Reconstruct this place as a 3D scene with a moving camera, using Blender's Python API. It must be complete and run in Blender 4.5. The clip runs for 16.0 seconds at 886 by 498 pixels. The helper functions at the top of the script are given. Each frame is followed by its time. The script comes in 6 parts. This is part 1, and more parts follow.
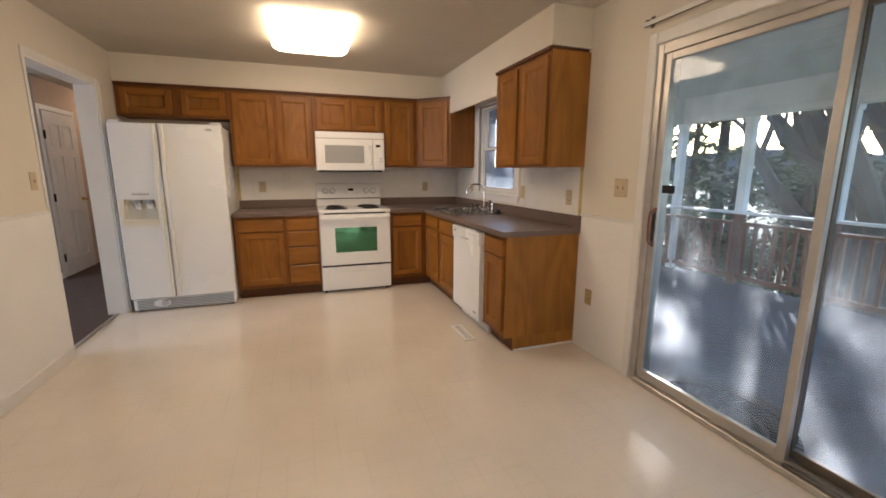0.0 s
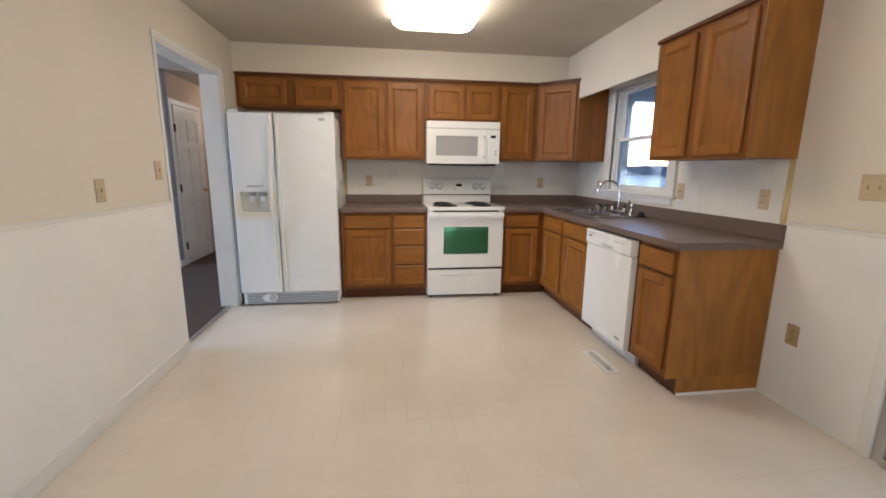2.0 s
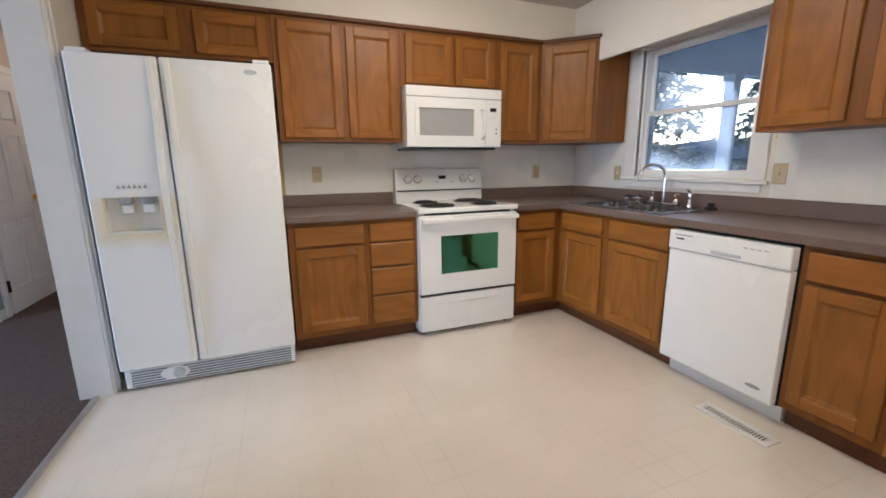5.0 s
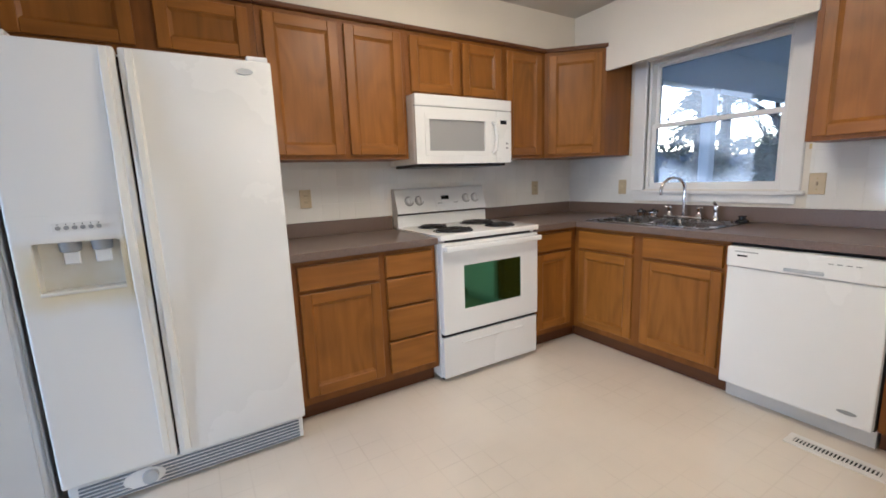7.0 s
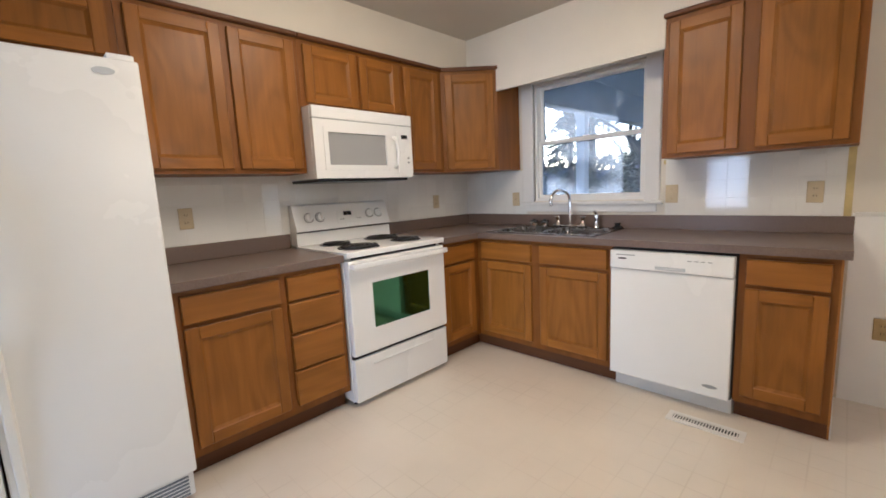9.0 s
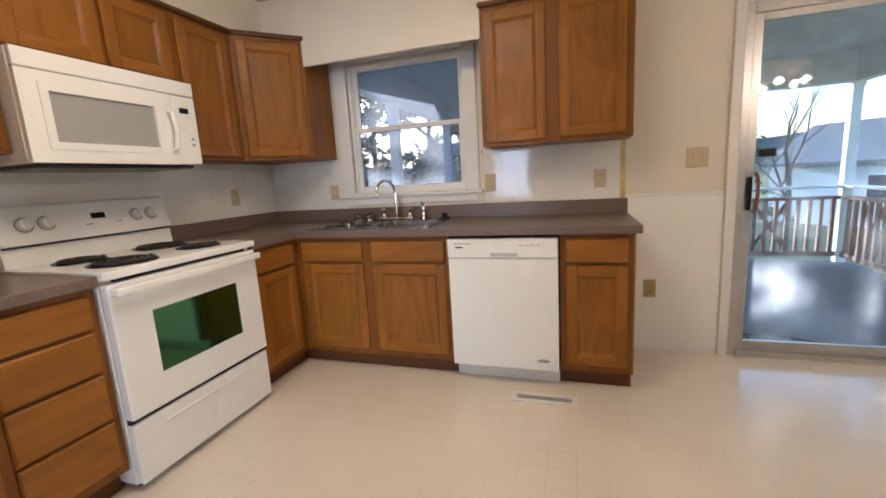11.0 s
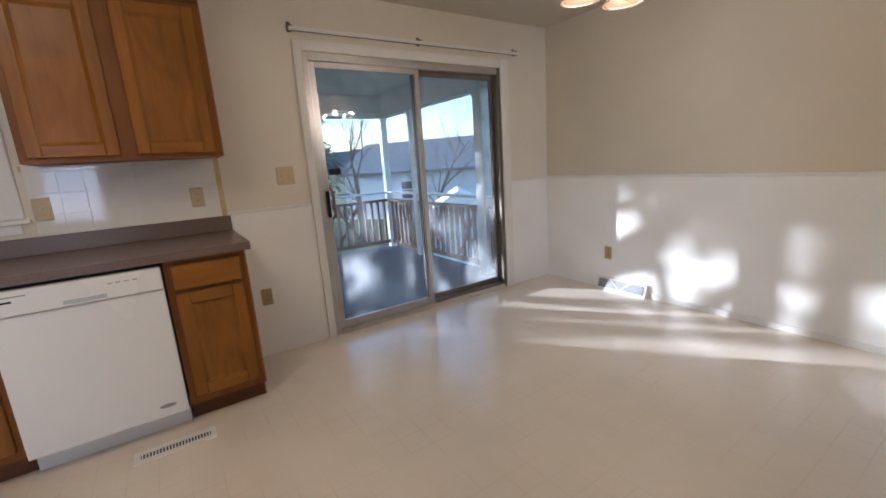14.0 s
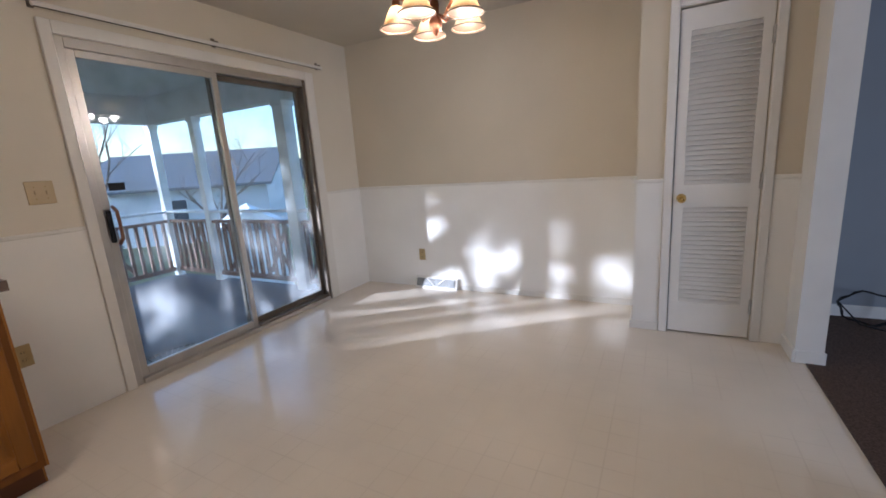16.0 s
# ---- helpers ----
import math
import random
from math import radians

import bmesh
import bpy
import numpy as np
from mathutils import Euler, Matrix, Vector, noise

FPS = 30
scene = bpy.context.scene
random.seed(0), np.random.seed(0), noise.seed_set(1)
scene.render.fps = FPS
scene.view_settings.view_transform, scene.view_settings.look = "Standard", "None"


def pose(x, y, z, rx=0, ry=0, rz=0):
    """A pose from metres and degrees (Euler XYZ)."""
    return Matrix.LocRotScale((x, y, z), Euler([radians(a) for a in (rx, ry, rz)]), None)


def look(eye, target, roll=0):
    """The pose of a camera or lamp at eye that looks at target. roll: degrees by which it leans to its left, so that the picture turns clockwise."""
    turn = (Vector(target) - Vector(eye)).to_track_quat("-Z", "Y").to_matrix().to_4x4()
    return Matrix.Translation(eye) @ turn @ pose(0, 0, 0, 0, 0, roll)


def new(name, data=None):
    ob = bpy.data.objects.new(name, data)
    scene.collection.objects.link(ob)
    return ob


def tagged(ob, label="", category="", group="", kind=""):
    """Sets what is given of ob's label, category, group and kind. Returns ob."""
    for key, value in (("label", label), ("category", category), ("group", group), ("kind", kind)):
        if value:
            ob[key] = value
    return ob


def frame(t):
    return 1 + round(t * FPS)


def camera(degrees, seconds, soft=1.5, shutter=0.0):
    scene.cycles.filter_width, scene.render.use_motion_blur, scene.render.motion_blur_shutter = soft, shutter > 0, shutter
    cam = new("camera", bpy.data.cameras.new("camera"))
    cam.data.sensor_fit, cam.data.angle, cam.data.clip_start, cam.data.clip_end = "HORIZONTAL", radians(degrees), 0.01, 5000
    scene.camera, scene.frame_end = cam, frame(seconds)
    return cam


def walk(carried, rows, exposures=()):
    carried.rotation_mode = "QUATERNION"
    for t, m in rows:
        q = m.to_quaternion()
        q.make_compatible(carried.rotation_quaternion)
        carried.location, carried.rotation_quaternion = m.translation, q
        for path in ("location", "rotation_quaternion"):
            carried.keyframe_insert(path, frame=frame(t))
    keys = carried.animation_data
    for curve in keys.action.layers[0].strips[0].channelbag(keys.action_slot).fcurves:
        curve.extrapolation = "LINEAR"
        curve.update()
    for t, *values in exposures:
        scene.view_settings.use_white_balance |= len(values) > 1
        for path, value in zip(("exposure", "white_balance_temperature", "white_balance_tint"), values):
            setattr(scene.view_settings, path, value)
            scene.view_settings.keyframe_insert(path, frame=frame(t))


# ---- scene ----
cam = camera(94.2, 16.0, soft=1.7)
PATH = [
    (0, (-1.958, -5.177, 1.318), (-1.322, -3.317, 0.95), 0.1),
    (0.5, (-1.986, -5.154, 1.309), (-1.469, -3.253, 0.959), 0.5),
    (1, (-2.045, -5.015, 1.309), (-1.643, -3.087, 0.957), 0.6),
    (1.5, (-2.135, -4.809, 1.296), (-1.828, -2.867, 0.93), 0.7),
    (2, (-2.17, -4.604, 1.283), (-1.909, -2.658, 0.9), 0.6),
    (2.5, (-2.172, -4.328, 1.288), (-1.898, -2.389, 0.886), 0.4),
    (3, (-2.214, -4.103, 1.245), (-1.875, -2.172, 0.848), 0.3),
    (5.5, (-2.723, -3.042, 1.21), (-1.922, -1.253, 0.814), -1.0),
    (6, (-2.761, -2.837, 1.224), (-1.891, -1.076, 0.848), -1.4),
    (6.5, (-2.845, -2.738, 1.242), (-1.905, -1.009, 0.884), -1.8),
    (7, (-2.981, -2.667, 1.234), (-1.965, -0.976, 0.902), -2.1),
    (7.5, (-3.033, -2.646, 1.235), (-1.931, -1.006, 0.925), -2.4),
    (8, (-3.036, -2.642, 1.246), (-1.834, -1.07, 0.957), -2.6),
    (10.5, (-2.857, -2.423, 1.196), (-1.094, -1.534, 0.873), -3.1),
    (11, (-2.818, -2.313, 1.189), (-0.943, -1.706, 0.848), -3.4),
    (11.5, (-2.832, -2.149, 1.194), (-0.884, -1.886, 0.824), -3.7),
    (12, (-2.891, -2.094, 1.206), (-0.929, -2.179, 0.825), -3.7),
    (12.5, (-2.927, -2.16, 1.223), (-1.004, -2.541, 0.824), -3.5),
    (13, (-2.92, -2.231, 1.226), (-1.069, -2.875, 0.824), -3.4),
    (13.5, (-2.944, -2.303, 1.231), (-1.182, -3.157, 0.824), -3.6),
    (14, (-2.943, -2.318, 1.238), (-1.303, -3.386, 0.826), -3.9),
    (14.5, (-2.882, -2.277, 1.243), (-1.406, -3.561, 0.829), -4.3),
    (15, (-2.815, -2.223, 1.237), (-1.52, -3.691, 0.824), -4.5),
    (15.5, (-2.791, -2.168, 1.238), (-1.684, -3.781, 0.824), -4.3),
    (16, (-2.838, -2.077, 1.232), (-1.906, -3.797, 0.82), -4.0),
]
walk(cam, [(t, look(eye, target, roll)) for t, eye, target, roll in PATH],
     exposures=[(0.0, 2.1, 5680, 15), (1.0, 2.2, 5330, 12), (2.0, 2.35, 4900, 10), (3.0, 2.37, 4900, 10), (5.5, 2.42, 4800, 10), (8.0, 2.42, 4820, 10), (11.0, 2.26, 5320, 13), (13.0, 1.84, 5280, 13), (14.5, 1.64, 5030, 15), (16.0, 1.61, 4980, 15)])

# ---- world, sun, large lights ----
SUN_TO = Vector((0.787, 0.617, 0.0)).normalized()
SUN_EL = radians(10.5)
world = bpy.data.worlds.new("world")
scene.world = world
world.use_nodes = True
wn = world.node_tree.nodes
wl = world.node_tree.links
sky = wn.new("ShaderNodeTexSky")
sky.sky_type = "NISHITA"
sky.sun_disc = False
sky.sun_elevation = SUN_EL
sky.sun_rotation = math.atan2(SUN_TO.x, SUN_TO.y)
wl.new(sky.outputs[0], wn["Background"].inputs[0])
wn["Background"].inputs[1].default_value = 0.15

sun_data = bpy.data.lights.new("sun", "SUN")
sun_data.energy = 3.5
sun_data.angle = radians(0.7)
sun_data.color = (1.0, 0.93, 0.82)
sun = new("sun", sun_data)
sun_dir = Vector((SUN_TO.x * math.cos(SUN_EL), SUN_TO.y * math.cos(SUN_EL), math.sin(SUN_EL)))
sun.matrix_world = look(sun_dir * 40, (0, 0, 0))

LAMP = (1.0, 0.74, 0.45)
KITCHEN_LIGHT_POWER = 3.0
BULB_POWER = 1.4
LIVING_WINDOW_POWER = 29.0
# Power of the added, unseen hall lamp.
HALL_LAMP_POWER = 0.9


# ---- mesh helpers ----
OFFSET = {}


def thing(name, base, label="", category="", group="", kind=""):
    ob = new(name)
    ob.empty_display_size = 0.1
    ob.location = base
    OFFSET[ob] = Vector(base)
    return tagged(ob, label, category, group, kind)


def part(name, bm, material, parent=None, label="", smooth=False):
    off = OFFSET.get(parent, Vector())
    bmesh.ops.recalc_face_normals(bm, faces=bm.faces)
    if off.length:
        bmesh.ops.translate(bm, verts=bm.verts, vec=-off)
    me = bpy.data.meshes.new(name)
    bm.to_mesh(me)
    bm.free()
    me.materials.append(material)
    if smooth:
        me.shade_smooth()
        me.set_sharp_from_angle(angle=radians(35))
    ob = new(name, me)
    if parent:
        ob.parent = parent
        OFFSET[ob] = off
    return tagged(ob, label)


def whole(name, bm, material, label, category, group="", kind="", smooth=False):
    ob = part(name, bm, material, None, "", smooth)
    return tagged(ob, label, category, group, kind)


def box(bm, x0, x1, y0, y1, z0, z1, bevel=0.0, seg=1, m=None):
    lo = Vector((min(x0, x1), min(y0, y1), min(z0, z1)))
    hi = Vector((max(x0, x1), max(y0, y1), max(z0, z1)))
    made = bmesh.ops.create_cube(bm, size=1.0)["verts"]
    for v in made:
        v.co = Vector([lo[i] if v.co[i] < 0 else hi[i] for i in range(3)])
    if bevel > 0:
        edges = list({e for v in made for e in v.link_edges})
        got = bmesh.ops.bevel(bm, geom=edges, offset=bevel, segments=seg, affect="EDGES", profile=0.6)
        made = list({v for f in got["faces"] for v in f.verts} | {v for v in made if v.is_valid})
        made = list({v for w in made for f in w.link_faces for v in f.verts})
    if m is not None:
        bmesh.ops.transform(bm, matrix=m, verts=made)
    return bm


def B(*args, **kw):
    return box(bmesh.new(), *args, **kw)


def cyl(bm, p, q, r0, r1=None, seg=16, caps=True):
    p, q = Vector(p), Vector(q)
    d = q - p
    m = Matrix.Translation((p + q) / 2) @ d.to_track_quat("Z", "Y").to_matrix().to_4x4()
    bmesh.ops.create_cone(bm, cap_ends=caps, segments=seg, radius1=r0, radius2=r0 if r1 is None else r1, depth=d.length, matrix=m)
    return bm


def tube(bm, pts, r, seg=10, radii=None):
    pts = [Vector(p) for p in pts]
    rings = []
    side = None
    for i, p in enumerate(pts):
        d = (pts[min(i + 1, len(pts) - 1)] - pts[max(i - 1, 0)]).normalized()
        if side is None:
            side = d.orthogonal().normalized()
        side = (side - d * side.dot(d)).normalized()
        up = d.cross(side)
        rr = radii[i] if radii else r
        rings.append([bm.verts.new(p + (side * math.cos(a) + up * math.sin(a)) * rr) for a in [2 * math.pi * k / seg for k in range(seg)]])
    for a, b in zip(rings, rings[1:]):
        for k in range(seg):
            bm.faces.new((a[k], a[(k + 1) % seg], b[(k + 1) % seg], b[k]))
    bm.faces.new(rings[0][::-1])
    bm.faces.new(rings[-1])
    return bm


def lathe(bm, centre, profile, seg=24, m=None):
    """Turns (radius, height) pairs about the upright through centre."""
    c = Vector(centre)
    rings = []
    for r, h in profile:
        rings.append([bm.verts.new(c + Vector((r * math.cos(a), r * math.sin(a), h))) for a in [2 * math.pi * k / seg for k in range(seg)]])
    for a, b in zip(rings, rings[1:]):
        for k in range(seg):
            bm.faces.new((a[k], a[(k + 1) % seg], b[(k + 1) % seg], b[k]))
    if profile[0][0] > 1e-4:
        bm.faces.new(rings[0][::-1])
    if profile[-1][0] > 1e-4:
        bm.faces.new(rings[-1])
    bmesh.ops.remove_doubles(bm, verts=bm.verts, dist=1e-5)
    if m is not None:
        bmesh.ops.transform(bm, matrix=m, verts=bm.verts)
    return bm


def back(u, v, z):
    """Along the range wall: u is x, v the distance out from the wall."""
    return Vector((u, -v, z))


def right(u, v, z):
    """Along the sink wall: u runs from the range wall, v the distance out."""
    return Vector((-v, -u, z))


def fbox(f, u0, u1, v0, v1, z0, z1, bevel=0.0, seg=1, bm=None):
    a, b = f(u0, v0, z0), f(u1, v1, z1)
    return box(bm or bmesh.new(), a.x, b.x, a.y, b.y, a.z, b.z, bevel, seg)


def plate(f, u0, u1, z0, z1, v0, v1, holes=(), bm=None):
    """A slab in u and z, from v0 to v1, with holes (u0, u1, z0, z1) cut through."""
    bm = bm or bmesh.new()
    us = sorted({u0, u1, *[h[0] for h in holes], *[h[1] for h in holes]})
    zs = sorted({z0, z1, *[h[2] for h in holes], *[h[3] for h in holes]})
    us = [u for u in us if u0 <= u <= u1]
    zs = [z for z in zs if z0 <= z <= z1]

    def solid(i, j):
        if not (0 <= i < len(us) - 1 and 0 <= j < len(zs) - 1):
            return False
        cu, cz = (us[i] + us[i + 1]) / 2, (zs[j] + zs[j + 1]) / 2
        return not any(h[0] < cu < h[1] and h[2] < cz < h[3] for h in holes)

    vs = {}

    def vert(i, j, k):
        if (i, j, k) not in vs:
            vs[i, j, k] = bm.verts.new(f(us[i], (v0, v1)[k], zs[j]))
        return vs[i, j, k]

    for i in range(len(us) - 1):
        for j in range(len(zs) - 1):
            if not solid(i, j):
                continue
            for k in (0, 1):
                bm.faces.new([vert(i, j, k), vert(i + 1, j, k), vert(i + 1, j + 1, k), vert(i, j + 1, k)])
            for (di, dj), (a, b) in {(-1, 0): ((i, j), (i, j + 1)), (1, 0): ((i + 1, j), (i + 1, j + 1)), (0, -1): ((i, j), (i + 1, j)), (0, 1): ((i, j + 1), (i + 1, j + 1))}.items():
                if not solid(i + di, j + dj):
                    bm.faces.new([vert(*a, 0), vert(*b, 0), vert(*b, 1), vert(*a, 1)])
    return bm


# ---- materials ----
def material(name, colour, rough=0.5, metal=0.0, vary=0.0, vary_scale=3.0, grain=None, bump=0.0, bump_scale=200.0, coat=0.0, spec=0.5,
             transmission=0.0, ior=1.45, random_by=0.0, tint=None, figure=0.0):
    """Principled, with a broad mottling, an optional stretched grain, fine relief and a change from piece to piece."""
    m = bpy.data.materials.new(name)
    m.use_nodes = True
    n, l = m.node_tree.nodes, m.node_tree.links
    p = n["Principled BSDF"]
    p.inputs["Roughness"].default_value = rough
    p.inputs["Metallic"].default_value = metal
    p.inputs["Coat Weight"].default_value = coat
    p.inputs["Coat Roughness"].default_value = 0.15
    p.inputs["Specular IOR Level"].default_value = spec
    p.inputs["Transmission Weight"].default_value = transmission
    p.inputs["IOR"].default_value = ior
    base = (*colour, 1.0)
    p.inputs["Base Color"].default_value = base
    out = None
    tc = n.new("ShaderNodeTexCoord")
    if vary > 0:
        nz = n.new("ShaderNodeTexNoise")
        nz.inputs["Scale"].default_value = vary_scale
        nz.inputs["Detail"].default_value = 5
        l.new(tc.outputs["Object"], nz.inputs["Vector"])
        mix = n.new("ShaderNodeMix")
        mix.data_type = "RGBA"
        other = tint or tuple(c * (1 - vary) for c in colour)
        mix.inputs["A"].default_value = (*[min(1, c * (1 + vary * 0.3)) for c in colour], 1)
        mix.inputs["B"].default_value = (*other, 1)
        ramp = n.new("ShaderNodeMapRange")
        ramp.inputs["From Min"].default_value = 0.35
        ramp.inputs["From Max"].default_value = 0.7
        l.new(nz.outputs["Fac"], ramp.inputs["Value"])
        l.new(ramp.outputs["Result"], mix.inputs["Factor"])
        out = mix.outputs["Result"]
        rr = n.new("ShaderNodeMapRange")
        rr.inputs["To Min"].default_value = rough * 0.85
        rr.inputs["To Max"].default_value = min(1, rough * 1.2)
        l.new(nz.outputs["Fac"], rr.inputs["Value"])
        l.new(rr.outputs["Result"], p.inputs["Roughness"])
    if grain:
        mp = n.new("ShaderNodeMapping")
        mp.inputs["Scale"].default_value = grain
        oi = n.new("ShaderNodeObjectInfo")
        shift = n.new("ShaderNodeVectorMath")
        shift.operation = "SCALE"
        shift.inputs[0].default_value = (7.3, 5.1, 3.7)
        l.new(oi.outputs["Random"], shift.inputs["Scale"])
        add = n.new("ShaderNodeVectorMath")
        l.new(tc.outputs["Object"], add.inputs[0])
        l.new(shift.outputs[0], add.inputs[1])
        l.new(add.outputs[0], mp.inputs["Vector"])
        g = n.new("ShaderNodeTexNoise")
        g.inputs["Scale"].default_value = 1.0
        g.inputs["Detail"].default_value = 6
        g.inputs["Roughness"].default_value = 0.65
        g.inputs["Distortion"].default_value = 0.6
        l.new(mp.outputs[0], g.inputs["Vector"])
        cr = n.new("ShaderNodeValToRGB")
        cr.color_ramp.elements[0].position = 0.3
        cr.color_ramp.elements[1].position = 0.66
        cr.color_ramp.elements[0].color = (*[c * 0.84 for c in colour], 1)
        cr.color_ramp.elements[1].color = (*[min(1, c * 1.11) for c in colour], 1)
        l.new(g.outputs["Fac"], cr.inputs["Fac"])
        shade = cr.outputs["Color"]
        if figure > 0:
            # flame figure: contour lines of a drawn-out noise, darker at each year ring
            wide = n.new("ShaderNodeMapping")
            wide.inputs["Scale"].default_value = [a * (0.17 if a > 8 else 0.62) for a in grain]
            l.new(add.outputs[0], wide.inputs["Vector"])
            low = n.new("ShaderNodeTexNoise")
            low.inputs["Scale"].default_value = 1.0
            low.inputs["Detail"].default_value = 1.5
            low.inputs["Distortion"].default_value = 0.35
            l.new(wide.outputs[0], low.inputs["Vector"])
            rings = n.new("ShaderNodeMath")
            rings.operation = "MULTIPLY"
            rings.inputs[1].default_value = 46.0
            l.new(low.outputs["Fac"], rings.inputs[0])
            wave = n.new("ShaderNodeMath")
            wave.operation = "SINE"
            l.new(rings.outputs[0], wave.inputs[0])
            depth = n.new("ShaderNodeMapRange")
            depth.inputs["From Min"].default_value = -1.0
            depth.inputs["From Max"].default_value = 0.7
            depth.inputs["To Min"].default_value = 1 - figure
            depth.inputs["To Max"].default_value = 1.04
            l.new(wave.outputs[0], depth.inputs["Value"])
            lit = n.new("ShaderNodeVectorMath")
            lit.operation = "SCALE"
            l.new(cr.outputs["Color"], lit.inputs[0])
            l.new(depth.outputs["Result"], lit.inputs["Scale"])
            shade = lit.outputs[0]
        big = n.new("ShaderNodeTexNoise")
        big.inputs["Scale"].default_value = 2.2
        l.new(add.outputs[0], big.inputs["Vector"])
        mulr = n.new("ShaderNodeMapRange")
        mulr.inputs["To Min"].default_value = 0.72
        mulr.inputs["To Max"].default_value = 1.22
        l.new(big.outputs["Fac"], mulr.inputs["Value"])
        mul = n.new("ShaderNodeVectorMath")
        mul.operation = "SCALE"
        l.new(shade, mul.inputs[0])
        l.new(mulr.outputs["Result"], mul.inputs["Scale"])
        out = mul.outputs[0]
        bp = n.new("ShaderNodeBump")
        bp.inputs["Strength"].default_value = 0.12
        bp.inputs["Distance"].default_value = 0.002
        l.new(g.outputs["Fac"], bp.inputs["Height"])
        l.new(bp.outputs["Normal"], p.inputs["Normal"])
    if random_by > 0:
        oi = n.new("ShaderNodeObjectInfo")
        mr = n.new("ShaderNodeMapRange")
        mr.inputs["To Min"].default_value = 1 - random_by
        mr.inputs["To Max"].default_value = 1.0
        l.new(oi.outputs["Random"], mr.inputs["Value"])
        sc = n.new("ShaderNodeVectorMath")
        sc.operation = "SCALE"
        if out:
            l.new(out, sc.inputs[0])
        else:
            sc.inputs[0].default_value = colour
        l.new(mr.outputs["Result"], sc.inputs["Scale"])
        out = sc.outputs[0]
    if out:
        l.new(out, p.inputs["Base Color"])
    if bump > 0:
        nb = n.new("ShaderNodeTexNoise")
        nb.inputs["Scale"].default_value = bump_scale
        nb.inputs["Detail"].default_value = 3
        l.new(tc.outputs["Object"], nb.inputs["Vector"])
        bp = n.new("ShaderNodeBump")
        bp.inputs["Strength"].default_value = bump
        bp.inputs["Distance"].default_value = 0.003
        l.new(nb.outputs["Fac"], bp.inputs["Height"])
        l.new(bp.outputs["Normal"], p.inputs["Normal"])
    return m


def glowing(name, colour, strength):
    m = bpy.data.materials.new(name)
    m.use_nodes = True
    p = m.node_tree.nodes["Principled BSDF"]
    p.inputs["Base Color"].default_value = (0.8, 0.78, 0.72, 1)
    p.inputs["Emission Color"].default_value = (*colour, 1)
    p.inputs["Emission Strength"].default_value = strength
    return m


def vinyl_floor():
    """Cream sheet vinyl, embossed with faint squares, with scuffs and a satin finish."""
    m = material("vinyl", (0.80, 0.725, 0.62), rough=0.15, vary=0.10, vary_scale=1.3, coat=0.35)
    n, l = m.node_tree.nodes, m.node_tree.links
    p = n["Principled BSDF"]
    tc = n.new("ShaderNodeTexCoord")
    brick = n.new("ShaderNodeTexBrick")
    brick.offset = 0.0
    brick.inputs["Scale"].default_value = 1.0
    brick.inputs["Brick Width"].default_value = 0.116
    brick.inputs["Row Height"].default_value = 0.116
    brick.inputs["Mortar Size"].default_value = 0.005
    brick.inputs["Mortar Smooth"].default_value = 1.0
    l.new(tc.outputs["Object"], brick.inputs["Vector"])
    fade = n.new("ShaderNodeTexNoise")
    fade.inputs["Scale"].default_value = 2.5
    fade.inputs["Detail"].default_value = 4
    l.new(tc.outputs["Object"], fade.inputs["Vector"])
    amount = n.new("ShaderNodeMapRange")
    amount.inputs["From Min"].default_value = 0.44
    amount.inputs["From Max"].default_value = 0.65
    amount.inputs["To Min"].default_value = 0.015
    amount.inputs["To Max"].default_value = 0.19
    l.new(fade.outputs["Fac"], amount.inputs["Value"])
    f = n.new("ShaderNodeMath")
    f.operation = "MULTIPLY"
    l.new(brick.outputs["Fac"], f.inputs[0])
    l.new(amount.outputs["Result"], f.inputs[1])
    mix = n.new("ShaderNodeMix")
    mix.data_type = "RGBA"
    mix.inputs["B"].default_value = (0.36, 0.28, 0.21, 1)
    old = p.inputs["Base Color"].links[0].from_socket
    l.new(old, mix.inputs["A"])
    l.new(f.outputs[0], mix.inputs["Factor"])
    l.new(mix.outputs["Result"], p.inputs["Base Color"])
    fine = n.new("ShaderNodeTexNoise")
    fine.inputs["Scale"].default_value = 90
    fine.inputs["Detail"].default_value = 4
    l.new(tc.outputs["Object"], fine.inputs["Vector"])
    height = n.new("ShaderNodeMath")
    height.operation = "MULTIPLY_ADD"
    height.inputs[1].default_value = -0.5
    l.new(brick.outputs["Fac"], height.inputs[0])
    l.new(fine.outputs["Fac"], height.inputs[2])
    bp = n.new("ShaderNodeBump")
    bp.inputs["Strength"].default_value = 0.06
    bp.inputs["Distance"].default_value = 0.002
    l.new(height.outputs[0], bp.inputs["Height"])
    l.new(bp.outputs["Normal"], p.inputs["Normal"])
    return m


